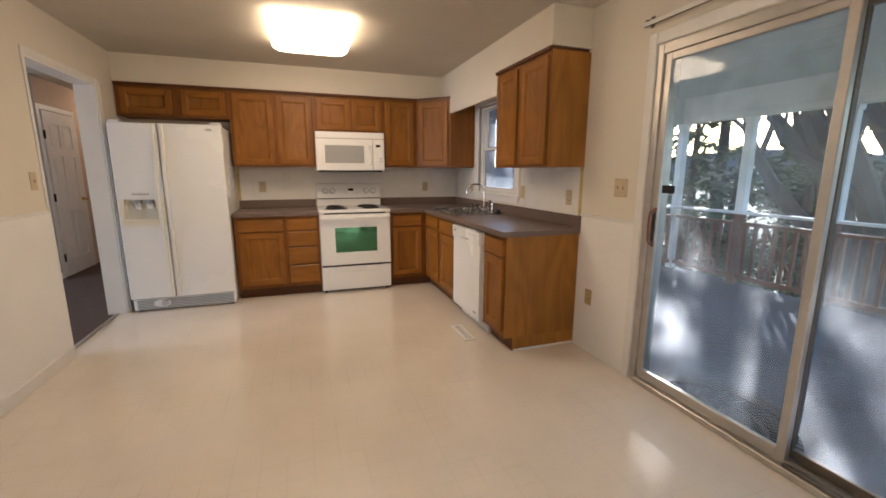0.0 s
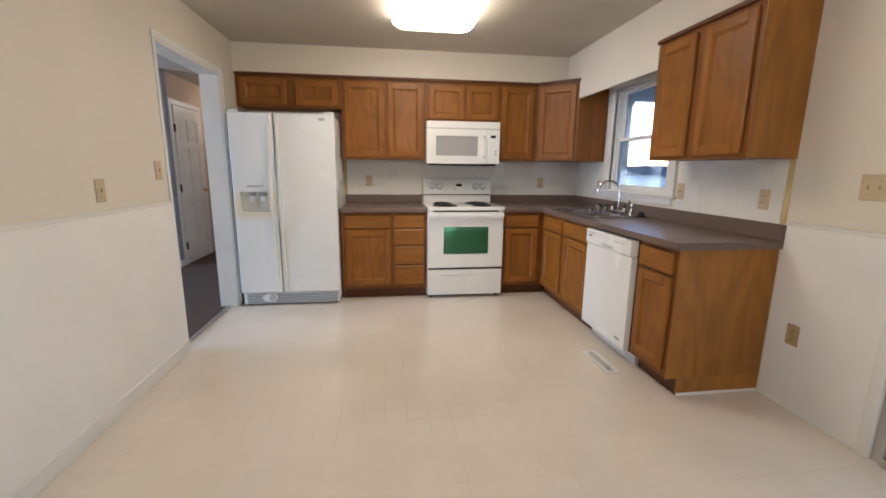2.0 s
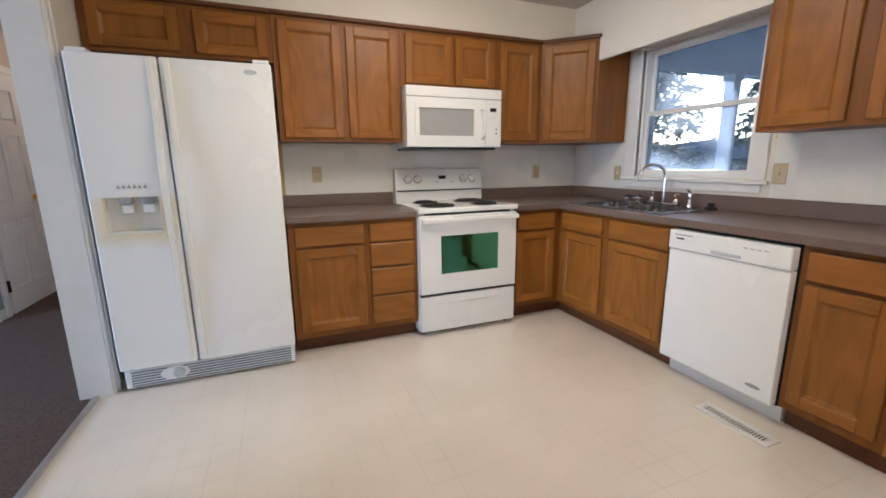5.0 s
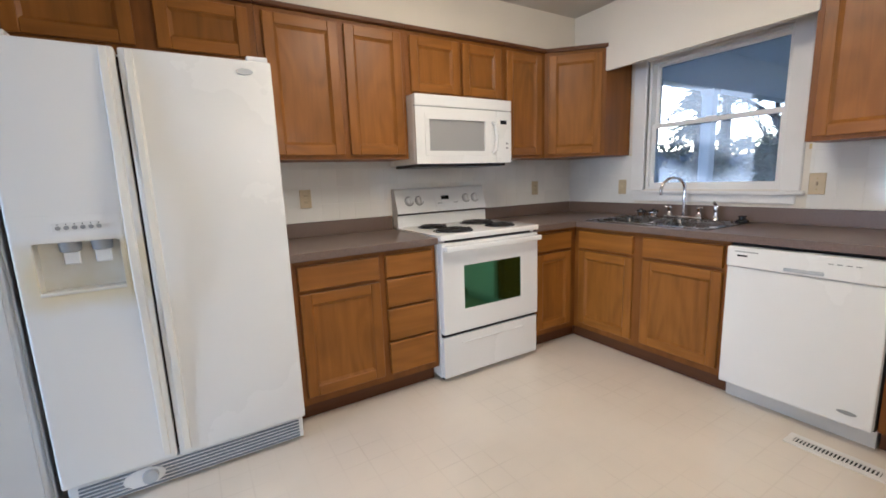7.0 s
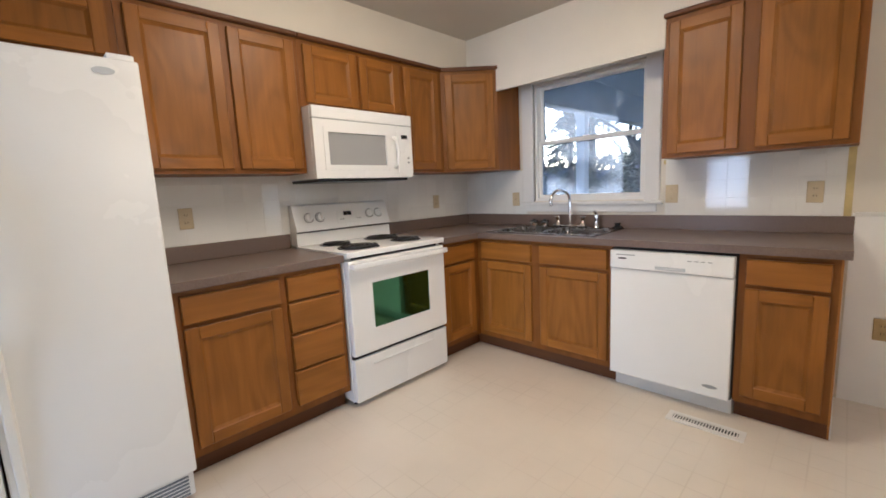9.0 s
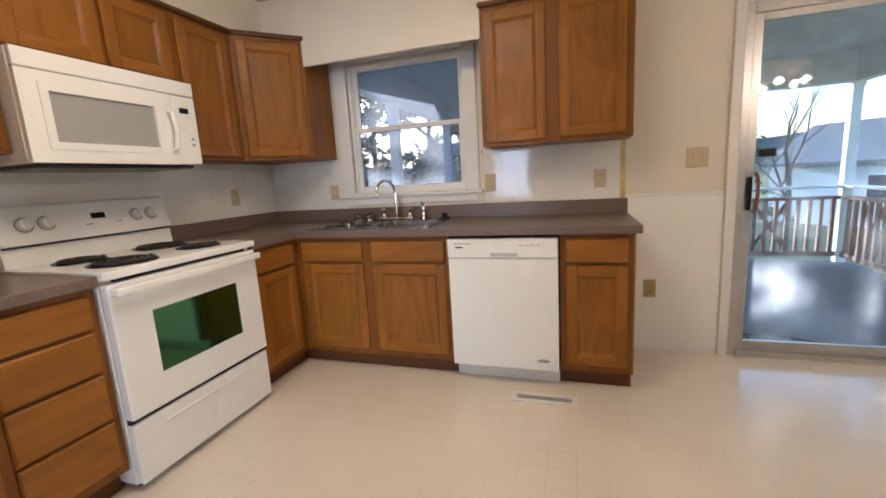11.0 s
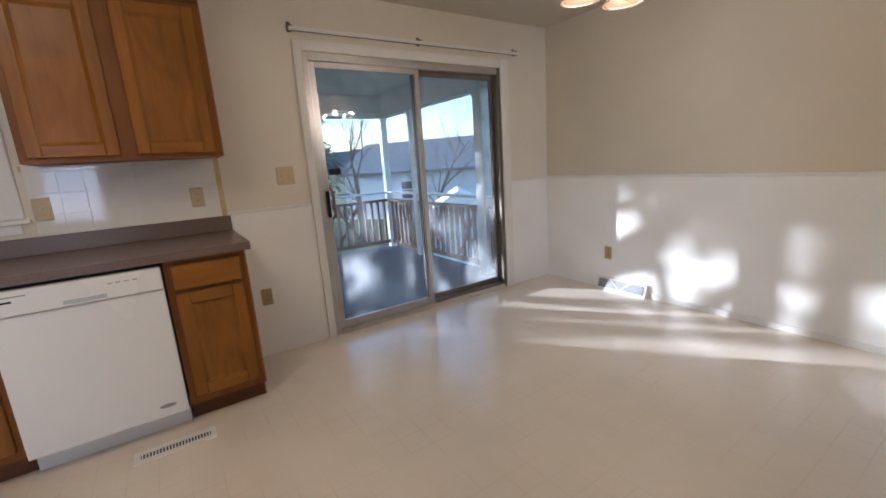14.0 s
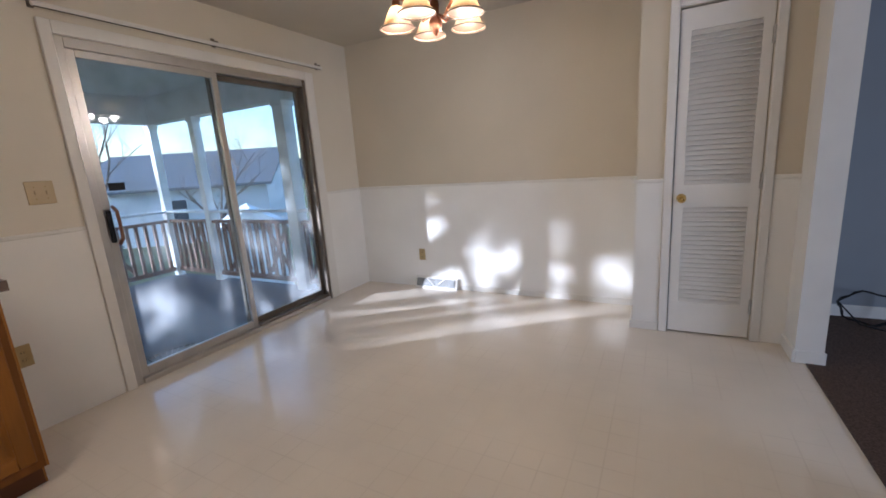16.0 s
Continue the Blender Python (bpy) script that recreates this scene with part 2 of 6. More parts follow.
def yellowed_enamel(cx, cz, hw, hz):
    """White enamel with an aged yellow stain around the dispenser, in the fridge's own space."""
    m = material("yellowed_enamel", (0.86, 0.86, 0.85), rough=0.26, bump=0.015, bump_scale=350)
    n, l = m.node_tree.nodes, m.node_tree.links
    tc = n.new("ShaderNodeTexCoord")
    sep = n.new("ShaderNodeSeparateXYZ")
    l.new(tc.outputs["Object"], sep.inputs[0])
    far = []
    for axis, c, h in (("X", cx, hw), ("Z", cz, hz)):
        sub = n.new("ShaderNodeMath")
        sub.operation = "SUBTRACT"
        sub.inputs[1].default_value = c
        l.new(sep.outputs[axis], sub.inputs[0])
        size = n.new("ShaderNodeMath")
        size.operation = "ABSOLUTE"
        l.new(sub.outputs[0], size.inputs[0])
        div = n.new("ShaderNodeMath")
        div.operation = "DIVIDE"
        div.inputs[1].default_value = h
        l.new(size.outputs[0], div.inputs[0])
        far.append(div.outputs[0])
    most = n.new("ShaderNodeMath")
    most.operation = "SMOOTH_MAX"
    most.inputs[2].default_value = 0.3
    l.new(far[0], most.inputs[0])
    l.new(far[1], most.inputs[1])
    nz = n.new("ShaderNodeTexNoise")
    nz.inputs["Scale"].default_value = 9
    l.new(tc.outputs["Object"], nz.inputs["Vector"])
    edge = n.new("ShaderNodeMath")
    edge.operation = "MULTIPLY_ADD"
    edge.inputs[1].default_value = 0.5
    l.new(nz.outputs["Fac"], edge.inputs[0])
    l.new(most.outputs[0], edge.inputs[2])
    mr = n.new("ShaderNodeMapRange")
    mr.interpolation_type = "SMOOTHSTEP"
    mr.inputs["From Min"].default_value = 0.75
    mr.inputs["From Max"].default_value = 1.5
    mr.inputs["To Min"].default_value = 0.95
    mr.inputs["To Max"].default_value = 0.0
    l.new(edge.outputs[0], mr.inputs["Value"])
    mix = n.new("ShaderNodeMix")
    mix.data_type = "RGBA"
    mix.inputs["A"].default_value = (0.86, 0.86, 0.85, 1)
    mix.inputs["B"].default_value = (0.79, 0.70, 0.47, 1)
    l.new(mr.outputs["Result"], mix.inputs["Factor"])
    l.new(mix.outputs["Result"], n["Principled BSDF"].inputs["Base Color"])
    return m


def speckled(name, colour, dark, scale, rough):
    m = material(name, colour, rough=rough, bump=0.03, bump_scale=300)
    n, l = m.node_tree.nodes, m.node_tree.links
    tc = n.new("ShaderNodeTexCoord")
    nz = n.new("ShaderNodeTexNoise")
    nz.inputs["Scale"].default_value = scale
    nz.inputs["Detail"].default_value = 6
    nz.inputs["Roughness"].default_value = 0.7
    l.new(tc.outputs["Object"], nz.inputs["Vector"])
    cr = n.new("ShaderNodeValToRGB")
    cr.color_ramp.elements[0].position = 0.35
    cr.color_ramp.elements[1].position = 0.65
    cr.color_ramp.elements[0].color = (*dark, 1)
    cr.color_ramp.elements[1].color = (*colour, 1)
    l.new(nz.outputs["Fac"], cr.inputs["Fac"])
    l.new(cr.outputs["Color"], n["Principled BSDF"].inputs["Base Color"])
    return m


def pane_glass(name, tint=(1, 1, 1), haze=0.0, least=0.0):
    """Thin window glass with a mirror's share by Fresnel; tint dims the view, haze is dust on it."""
    m = bpy.data.materials.new(name)
    m.use_nodes = True
    n, l = m.node_tree.nodes, m.node_tree.links
    n.remove(n["Principled BSDF"])
    clear = n.new("ShaderNodeBsdfTransparent")
    clear.inputs["Color"].default_value = (*tint, 1)
    gloss = n.new("ShaderNodeBsdfGlossy")
    gloss.inputs["Roughness"].default_value = 0.01
    lw = n.new("ShaderNodeLayerWeight")
    lw.inputs["Blend"].default_value = 0.5
    power = n.new("ShaderNodeMath")
    power.operation = "POWER"
    power.inputs[1].default_value = 4.0
    l.new(lw.outputs["Facing"], power.inputs[0])
    fr = n.new("ShaderNodeMath")
    fr.operation = "MULTIPLY_ADD"
    fr.inputs[1].default_value = 0.75
    fr.inputs[2].default_value = 0.035
    l.new(power.outputs[0], fr.inputs[0])
    mix = n.new("ShaderNodeMixShader")
    l.new(fr.outputs[0], mix.inputs[0])
    l.new(clear.outputs[0], mix.inputs[1])
    l.new(gloss.outputs[0], mix.inputs[2])
    last = mix.outputs[0]
    if haze > 0:
        dust = n.new("ShaderNodeBsdfTranslucent")
        dust.inputs["Color"].default_value = (0.8, 0.82, 0.85, 1)
        tc = n.new("ShaderNodeTexCoord")
        nz = n.new("ShaderNodeTexNoise")
        nz.inputs["Scale"].default_value = 2.6
        nz.inputs["Detail"].default_value = 4
        l.new(tc.outputs["Object"], nz.inputs["Vector"])
        mr = n.new("ShaderNodeMapRange")
        mr.inputs["From Min"].default_value = 0.45
        mr.inputs["From Max"].default_value = 0.75
        mr.inputs["To Min"].default_value = least
        mr.inputs["To Max"].default_value = haze
        l.new(nz.outputs["Fac"], mr.inputs["Value"])
        mix2 = n.new("ShaderNodeMixShader")
        l.new(mr.outputs["Result"], mix2.inputs[0])
        l.new(last, mix2.inputs[1])
        l.new(dust.outputs[0], mix2.inputs[2])
        last = mix2.outputs[0]
    l.new(last, n["Material Output"].inputs["Surface"])
    return m


# Deeper copy of the cream wall colour; a second paint is not confirmed.
M_WALL_DEEP = material("deeper_wall_tan", (0.635, 0.57, 0.45), rough=0.62, vary=0.05, vary_scale=1.5, bump=0.06, bump_scale=260)
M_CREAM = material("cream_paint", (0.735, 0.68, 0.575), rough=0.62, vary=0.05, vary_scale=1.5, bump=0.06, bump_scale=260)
M_WHITE_WALL = material("white_wall_paint", (0.85, 0.835, 0.80), rough=0.5, vary=0.05, vary_scale=2, bump=0.05, bump_scale=220)
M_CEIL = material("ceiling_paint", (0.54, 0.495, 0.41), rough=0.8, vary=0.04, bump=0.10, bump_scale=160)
M_TRIM = material("white_trim_paint", (0.78, 0.76, 0.72), rough=0.38, vary=0.04, vary_scale=6, bump=0.02)
# Beige stands in for white paint under dim warm light.
M_HALL_DIM = material("dim_warm_hall_beige", (0.56, 0.44, 0.34), rough=0.7, vary=0.05, bump=0.05)
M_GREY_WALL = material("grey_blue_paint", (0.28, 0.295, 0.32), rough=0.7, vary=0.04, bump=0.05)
M_VINYL = vinyl_floor()
M_CARPET = speckled("brown_carpet", (0.125, 0.082, 0.062), (0.047, 0.029, 0.021), 120, 0.95)
M_OAK = material("oak_upright", (0.275, 0.107, 0.0125), rough=0.42, grain=(24, 24, 1.8), coat=0.06, spec=0.35, figure=0.10)
M_OAK_H = material("oak_level", (0.295, 0.115, 0.0135), rough=0.42, grain=(1.5, 1.5, 24), coat=0.06, spec=0.35, figure=0.10)
# Same oak as the doors, darkened for the shade around the fronts.
M_OAK_FRAME_SHADE = material("oak_face_frame_shade", (0.215, 0.078, 0.0098), rough=0.44, grain=(20, 20, 1.5), spec=0.35, figure=0.07)
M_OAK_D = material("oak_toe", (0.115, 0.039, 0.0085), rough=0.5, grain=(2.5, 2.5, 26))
M_OAK_SIDE = material("oak_side_panel", (0.345, 0.150, 0.027), rough=0.44, grain=(18, 18, 1.2), spec=0.35, figure=0.11)
M_COUNTER = speckled("taupe_laminate", (0.195, 0.143, 0.116), (0.14, 0.098, 0.078), 180, 0.30)
M_APPL = material("white_enamel", (0.86, 0.86, 0.85), rough=0.26, vary=0.03, vary_scale=2, bump=0.015, bump_scale=350)
M_APPL_GLOSS = material("gloss_white_enamel", (0.86, 0.86, 0.85), rough=0.16)
M_IVORY = material("yellowed_plastic", (0.785, 0.775, 0.73), rough=0.35, vary=0.08, vary_scale=9, tint=(0.76, 0.72, 0.59))
M_YELLOWED = yellowed_enamel(-0.26, 0.945, 0.20, 0.125)
M_HANDLE = material("cream_handle_plastic", (0.835, 0.82, 0.765), rough=0.3, vary=0.02, vary_scale=4)
M_GREYPLASTIC = material("grey_plastic", (0.32, 0.33, 0.34), rough=0.45, vary=0.05)
M_SILVERGRILL = material("silver_grille", (0.50, 0.53, 0.56), rough=0.4, vary=0.08)
M_GRILLSLOT = material("grille_slot", (0.20, 0.225, 0.26), rough=0.5, vary=0.1)
M_DARKGAP = material("dark_gap", (0.02, 0.02, 0.022), rough=0.7, bump=0.02)
M_BLACK = material("black_enamel", (0.018, 0.018, 0.02), rough=0.25, bump=0.02)
M_COIL = material("burner_coil", (0.03, 0.028, 0.028), rough=0.5, vary=0.3, vary_scale=30)
M_OVENGLASS = material("green_tinted_oven_glass", (0.075, 0.19, 0.095), rough=0.06, metal=1.0)
M_MWGLASS = material("grey_microwave_mesh", (0.36, 0.36, 0.36), rough=0.28, bump=0.1, bump_scale=900)
M_CHROME = material("chrome", (0.78, 0.78, 0.80), rough=0.08, metal=1.0)
M_STEEL = material("brushed_steel", (0.30, 0.29, 0.28), rough=0.26, metal=1.0, vary=0.08, vary_scale=20)
M_ALU = material("aluminium_frame", (0.56, 0.54, 0.51), rough=0.36, metal=0.9, vary=0.10, vary_scale=9)
M_ALU_DARK = material("dull_bronze_frame", (0.20, 0.17, 0.14), rough=0.45, metal=0.7, vary=0.12, vary_scale=8)
M_BRASS = material("brass", (0.72, 0.50, 0.16), rough=0.18, metal=1.0)
M_PLATE = material("almond_plate", (0.56, 0.455, 0.285), rough=0.42, vary=0.05, vary_scale=10)
M_PLATE_DARK = material("beige_plate", (0.44, 0.33, 0.15), rough=0.45, vary=0.08, vary_scale=12)
M_ADHESIVE = material("old_yellow_adhesive", (0.60, 0.47, 0.20), rough=0.6, vary=0.2, vary_scale=14)
M_TILE = material("white_glazed_tile", (0.80, 0.78, 0.73), rough=0.07, random_by=0.06, bump=0.03, bump_scale=40)
M_GROUT = material("grout", (0.77, 0.75, 0.69), rough=0.85, bump=0.1)
# Blue-grey tint dims the bright outdoors; the slider's is a faint blue.
M_GLASS = pane_glass("dimmed_window_glass", (0.54, 0.60, 0.72), haze=0.13, least=0.08)
M_DOORGLASS = pane_glass("slider_glass", (0.92, 0.965, 1.0), haze=0.27, least=0.05)
M_DIFFUSER = glowing("lit_acrylic", LAMP, KITCHEN_LIGHT_POWER)
M_BULB = glowing("lit_bulb", (1.0, 0.80, 0.52), 11.0)
M_BRONZE = material("antique_copper", (0.30, 0.13, 0.07), rough=0.32, metal=0.9, vary=0.2, vary_scale=25)
M_RIM = material("dark_rim", (0.10, 0.06, 0.035), rough=0.5)
M_DECK = material("blue_grey_deck_carpet", (0.075, 0.087, 0.115), rough=0.9, vary=0.3, vary_scale=5, bump=0.08, bump_scale=160)
M_RAILWOOD = material("brown_stained_rail", (0.20, 0.095, 0.055), rough=0.6, grain=(18, 18, 3))
M_PORCHWHITE = material("porch_white_paint", (0.80, 0.81, 0.82), rough=0.55, vary=0.07, vary_scale=3, bump=0.04)
M_MAT = material("rubber_mat", (0.022, 0.022, 0.024), rough=0.7, bump=0.15, bump_scale=150)

# ---- structure ----
CEIL = 2.41
XL, XLO = -3.58, -3.72        # room face and far face of the partition towards the hall
YF = -5.555                   # dining end wall
DECK = -0.10
SLIDER = (3.21, 4.96, 0.0, 2.02)
WINDOW = (0.735, 1.60, 1.105, 2.03)


def across(u, v, z):
    """Walls that face the dining end: u is x, v runs towards -y."""
    return Vector((u, -v, z))


def along(u, v, z):
    """Walls that run along y: u is -y, v is x."""
    return Vector((v, -u, z))


def structure(name, bm, mat, label, category):
    return whole(name, bm, mat, label, category, kind="structure")


floor = structure("floor", B(XLO + 0.07, 0.16, YF, 0.0, -0.12, 0.0), M_VINYL, "cream sheet vinyl floor with faint embossed squares", "floor")
structure("carpet_floor", B(-8.3, XLO + 0.07, -5.9, 3.2, -0.12, 0.004), M_CARPET, "dark brown cut pile carpet", "carpet")
structure("carpet_edge", B(XLO + 0.07, -3.575, -4.85, -3.75, 0.0, 0.005), M_CARPET, "strip of dark carpet in the living room opening", "carpet")
structure("threshold_strip", B(XLO + 0.055, XLO + 0.085, -1.680, -0.70, 0.004, 0.012), M_ALU, "thin metal carpet edge strip in the doorway", "threshold")

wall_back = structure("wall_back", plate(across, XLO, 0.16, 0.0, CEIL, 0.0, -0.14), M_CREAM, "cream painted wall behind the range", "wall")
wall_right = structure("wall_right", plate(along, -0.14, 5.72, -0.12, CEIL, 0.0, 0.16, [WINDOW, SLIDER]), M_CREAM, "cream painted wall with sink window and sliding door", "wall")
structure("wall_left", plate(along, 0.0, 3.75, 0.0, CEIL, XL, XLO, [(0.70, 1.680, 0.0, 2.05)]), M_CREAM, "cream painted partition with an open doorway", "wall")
structure("wall_left_stub", plate(along, 4.85, 5.9, 0.0, CEIL, -3.525, -3.652), M_TRIM, "white painted end of a partition beside the carpet", "wall")
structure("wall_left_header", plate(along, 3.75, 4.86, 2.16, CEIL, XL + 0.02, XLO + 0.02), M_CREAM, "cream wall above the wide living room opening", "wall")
structure("wall_front", plate(across, XLO + 0.04, 0.0, -0.12, CEIL, -YF, -YF + 0.14), M_WALL_DEEP, "dining end wall in a deeper tan", "wall")
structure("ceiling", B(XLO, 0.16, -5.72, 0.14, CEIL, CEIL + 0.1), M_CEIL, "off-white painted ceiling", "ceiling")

# soffit over the wall cabinets, with a lower valance over the window
bm = B(XL, 0.0, -0.315, 0.0, 2.155, CEIL)
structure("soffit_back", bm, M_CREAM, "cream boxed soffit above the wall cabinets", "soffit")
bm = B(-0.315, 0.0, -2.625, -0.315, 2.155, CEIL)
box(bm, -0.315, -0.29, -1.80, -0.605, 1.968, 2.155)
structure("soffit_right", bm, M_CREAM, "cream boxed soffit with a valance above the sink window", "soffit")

# closet in the corner of the dining end
CY = -5.09
structure("closet_wall_front", plate(across, XL + 0.04, -2.685, 0.0, CEIL, -CY, -CY + 0.10, [(-3.35, -2.895, 0.0, 2.015)]), M_WALL_DEEP, "tan closet front with a narrow doorway", "wall")
structure("closet_wall_side", plate(along, -CY + 0.10, -YF, 0.0, CEIL, -2.685, -2.785), M_WALL_DEEP, "tan closet side wall", "wall")
bm = B(-3.42, -2.83, CY - 0.40, CY - 0.38, 0, 2.1)
structure("closet_back", bm, M_GREY_WALL, "dim plain board inside the closet", "wall")

# smooth white dado below the chair rail
RAIL = 1.015
structure("dado_front", B(-2.685, 0.0, YF, YF + 0.006, 0.0, RAIL), M_WHITE_WALL, "white painted lower wall of the dining end", "dado")
bm = B(-0.006, 0.0, -3.15, -2.622, 0.0, RAIL)
structure("dado_right", bm, M_WHITE_WALL, "white painted lower wall between cabinet and sliding door", "dado")
structure("dado_right_far", B(-0.006, 0.0, YF + 0.006, -5.055, 0.0, RAIL), M_WHITE_WALL, "white painted lower wall beside the sliding door", "dado")
structure("dado_left", B(XL, XL + 0.006, -3.75, -1.680, 0.0, 1.045), M_WHITE_WALL, "white painted lower wall of the partition", "dado")
structure("dado_closet", plate(across, -2.84, -2.685, 0.0, RAIL, -CY, -CY - 0.006), M_WHITE_WALL, "white lower wall panel beside the closet door", "dado")
structure("dado_closet_right", plate(across, XL + 0.04, -3.405, 0.0, RAIL, -CY, -CY - 0.006), M_WHITE_WALL, "white lower wall panel beside the stub wall", "dado")
structure("dado_closet_side", plate(along, -CY, -YF - 0.006, 0.0, RAIL, -2.685, -2.679), M_WHITE_WALL, "white lower closet side", "dado")


def chair_rail(name, x0, x1, y0, y1, z):
    bm = B(x0, x1, y0, y1, z - 0.012, z + 0.012, bevel=0.005)
    return structure(name, bm, M_TRIM, "white painted narrow chair rail", "chair rail")


chair_rail("chair_rail_front", -2.66, 0.0, YF, YF + 0.022, RAIL + 0.006)
chair_rail("chair_rail_closet", -2.84, -2.66, CY, CY + 0.02, RAIL + 0.006)
chair_rail("chair_rail_closet_side", -2.685, -2.663, YF, CY, RAIL + 0.006)
chair_rail("chair_rail_closet_right", XL + 0.04, -3.405, CY, CY + 0.02, RAIL + 0.006)
chair_rail("chair_rail_right_far", -0.012, 0.0, YF, -5.055, RAIL + 0.004)
chair_rail("chair_rail_right", -0.010, 0.0, -3.155, -2.63, RAIL - 0.006)
chair_rail("chair_rail_left", XL, XL + 0.009, -3.75, -1.705, 1.047)


def baseboard(name, x0, x1, y0, y1, h=0.085):
    bm = B(x0, x1, y0, y1, 0.0, h, bevel=0.004)
    return structure(name, bm, M_TRIM, "white painted baseboard", "baseboard")


baseboard("baseboard_left", XL, XL + 0.016, -3.75, -1.680)
baseboard("baseboard_closet", -2.84, -2.67, CY, CY + 0.014, 0.06)
baseboard("baseboard_closet_side", -2.679, -2.665, YF + 0.006, CY + 0.014, 0.06)
baseboard("baseboard_stub", -3.525, -3.51, -5.08, -4.837, 0.075)
baseboard("baseboard_stub_end", -3.66, -3.525, -4.85, -4.837, 0.075)
baseboard("baseboard_front", -2.665, -1.12, YF + 0.006, YF + 0.02, 0.05)

# doorway to the hall: jamb and moulded casing
bm = plate(along, 0.70, 0.712, 0.0, 2.05, XL + 0.004, XLO - 0.004)
box(bm, XLO - 0.004, XL + 0.004, -1.680, -1.668, 0, 2.038)
box(bm, XLO - 0.004, XL + 0.004, -1.668, -0.712, 2.038, 2.05)
structure("door_jamb", bm, M_TRIM, "white painted doorway lining", "door jamb")
bm = bmesh.new()
box(bm, XL, XL + 0.016, -0.70, -0.645, 0, 2.10, bevel=0.004)
box(bm, XL + 0.016, XL + 0.024, -0.668, -0.648, 0, 2.08, bevel=0.003)
structure("trim_doorway", bm, M_TRIM, "white moulded doorway casing beside the fridge", "door casing")
bm = bmesh.new()
box(bm, XL, XL + 0.010, -1.705, -0.70, 2.05, 2.10, bevel=0.004)
box(bm, XL, XL + 0.010, -1.705, -1.680, 1.06, 2.05, bevel=0.003)
structure("trim_doorway_head", bm, M_TRIM, "white doorway casing, head and upper side", "door casing")

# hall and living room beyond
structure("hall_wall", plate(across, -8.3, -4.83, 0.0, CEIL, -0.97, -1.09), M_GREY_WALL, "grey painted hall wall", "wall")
structure("hall_wall_recess", plate(along, -3.2, -1.09, 0.0, CEIL, -4.83, -4.95), M_HALL_DIM, "wall around the hall door, beige for dim warm light", "wall")
structure("hall_wall_near", plate(along, -3.2, -0.14, 0.0, CEIL, XLO, XLO + 0.12), M_HALL_DIM, "plain hall side wall", "wall")
structure("hall_wall_end", plate(across, -4.83, XLO, 0.0, CEIL, -3.08, -3.2), M_HALL_DIM, "plain hall end wall", "wall")
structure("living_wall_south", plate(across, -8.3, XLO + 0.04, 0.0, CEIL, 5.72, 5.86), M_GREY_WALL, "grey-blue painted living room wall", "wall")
structure("living_wall_west", plate(along, -1.0, 5.9, 0.0, CEIL, -8.2, -8.34, [(0.3, 2.9, 0.5, 2.05)]), M_GREY_WALL, "plain living room wall with an unseen window opening", "wall")
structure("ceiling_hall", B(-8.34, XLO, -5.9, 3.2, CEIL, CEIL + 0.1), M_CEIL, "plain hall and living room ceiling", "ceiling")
baseboard("baseboard_living", -8.2, XLO + 0.04, -5.72, -5.705)
baseboard("baseboard_hall", -8.2, -4.82, 0.956, 0.97)
baseboard("baseboard_hall_recess", -4.83, -4.816, 0.956, 1.06)

# Unseen window, inferred from bluish light and placed to brighten the hall.
win_lamp = bpy.data.lights.new("living_window_daylight", "AREA")
win_lamp.shape, win_lamp.size, win_lamp.size_y = "RECTANGLE", 2.6, 1.5
win_lamp.energy, win_lamp.color = LIVING_WINDOW_POWER, (0.93, 0.95, 1.0)
new("living_window_daylight", win_lamp).matrix_world = look((-8.22, -1.6, 1.3), (0, -1.6, 1.2))


def six_panel_door(name, y0, y1, x, z1, label):
    """A moulded door in a wall along y, facing +x."""
    d = thing(name, (x, (y0 + y1) / 2, 0), label, "door", kind="structure")
    w = y1 - y0
    panels = []
    for a, b in ((0.14, 0.46), (0.54, 0.86)):
        for za, zb in ((0.22, 0.80), (0.92, 1.50), (1.60, 1.88)):
            panels.append((-(y0 + b * w), -(y0 + a * w), za, zb))
    part("door_leaf", plate(along, -y1, -y0, 0.012, z1, x, x + 0.03, panels), M_TRIM, d)
    for u0, u1, za, zb in panels:
        bm = plate(along, u0, u1, za, zb, x + 0.004, x + 0.016)
        p = box(bm, x + 0.012, x + 0.025, -u1 + 0.025, -u0 - 0.025, za + 0.03, zb - 0.03, bevel=0.008)
        part("panel", p, M_TRIM, d)
    for zh in (0.25, 1.0, 1.75):
        part("hinge", B(x + 0.02, x + 0.036, y0 - 0.012, y0 + 0.006, zh - 0.05, zh + 0.05), M_BLACK, d, "dark metal hinge")
    k = bmesh.new()
    cyl(k, (x + 0.03, y1 - 0.07, 0.95), (x + 0.05, y1 - 0.07, 0.95), 0.026)
    tube(k, [(x + 0.05, y1 - 0.07, 0.95), (x + 0.085, y1 - 0.07, 0.95), (x + 0.095, y1 - 0.085, 0.95), (x + 0.095, y1 - 0.19, 0.945)], 0.011, 8)
    part("door_handle", k, M_BRASS, d, "brass lever handle", smooth=True)
    f = bmesh.new()
    box(f, x, x + 0.02, y0 - 0.075, y0 - 0.015, 0, z1 + 0.07, bevel=0.004)
    box(f, x, x + 0.02, y1 + 0.01, y1 + 0.07, 0, z1 + 0.07, bevel=0.004)
    box(f, x, x + 0.02, y0 - 0.015, y1 + 0.01, z1 + 0.01, z1 + 0.07, bevel=0.004)
    part("casing", f, M_TRIM, d)
    return d


six_panel_door("door_hall", 1.14, 1.86, -4.83, 2.03, "closed white six-panel hall door with brass lever handle")


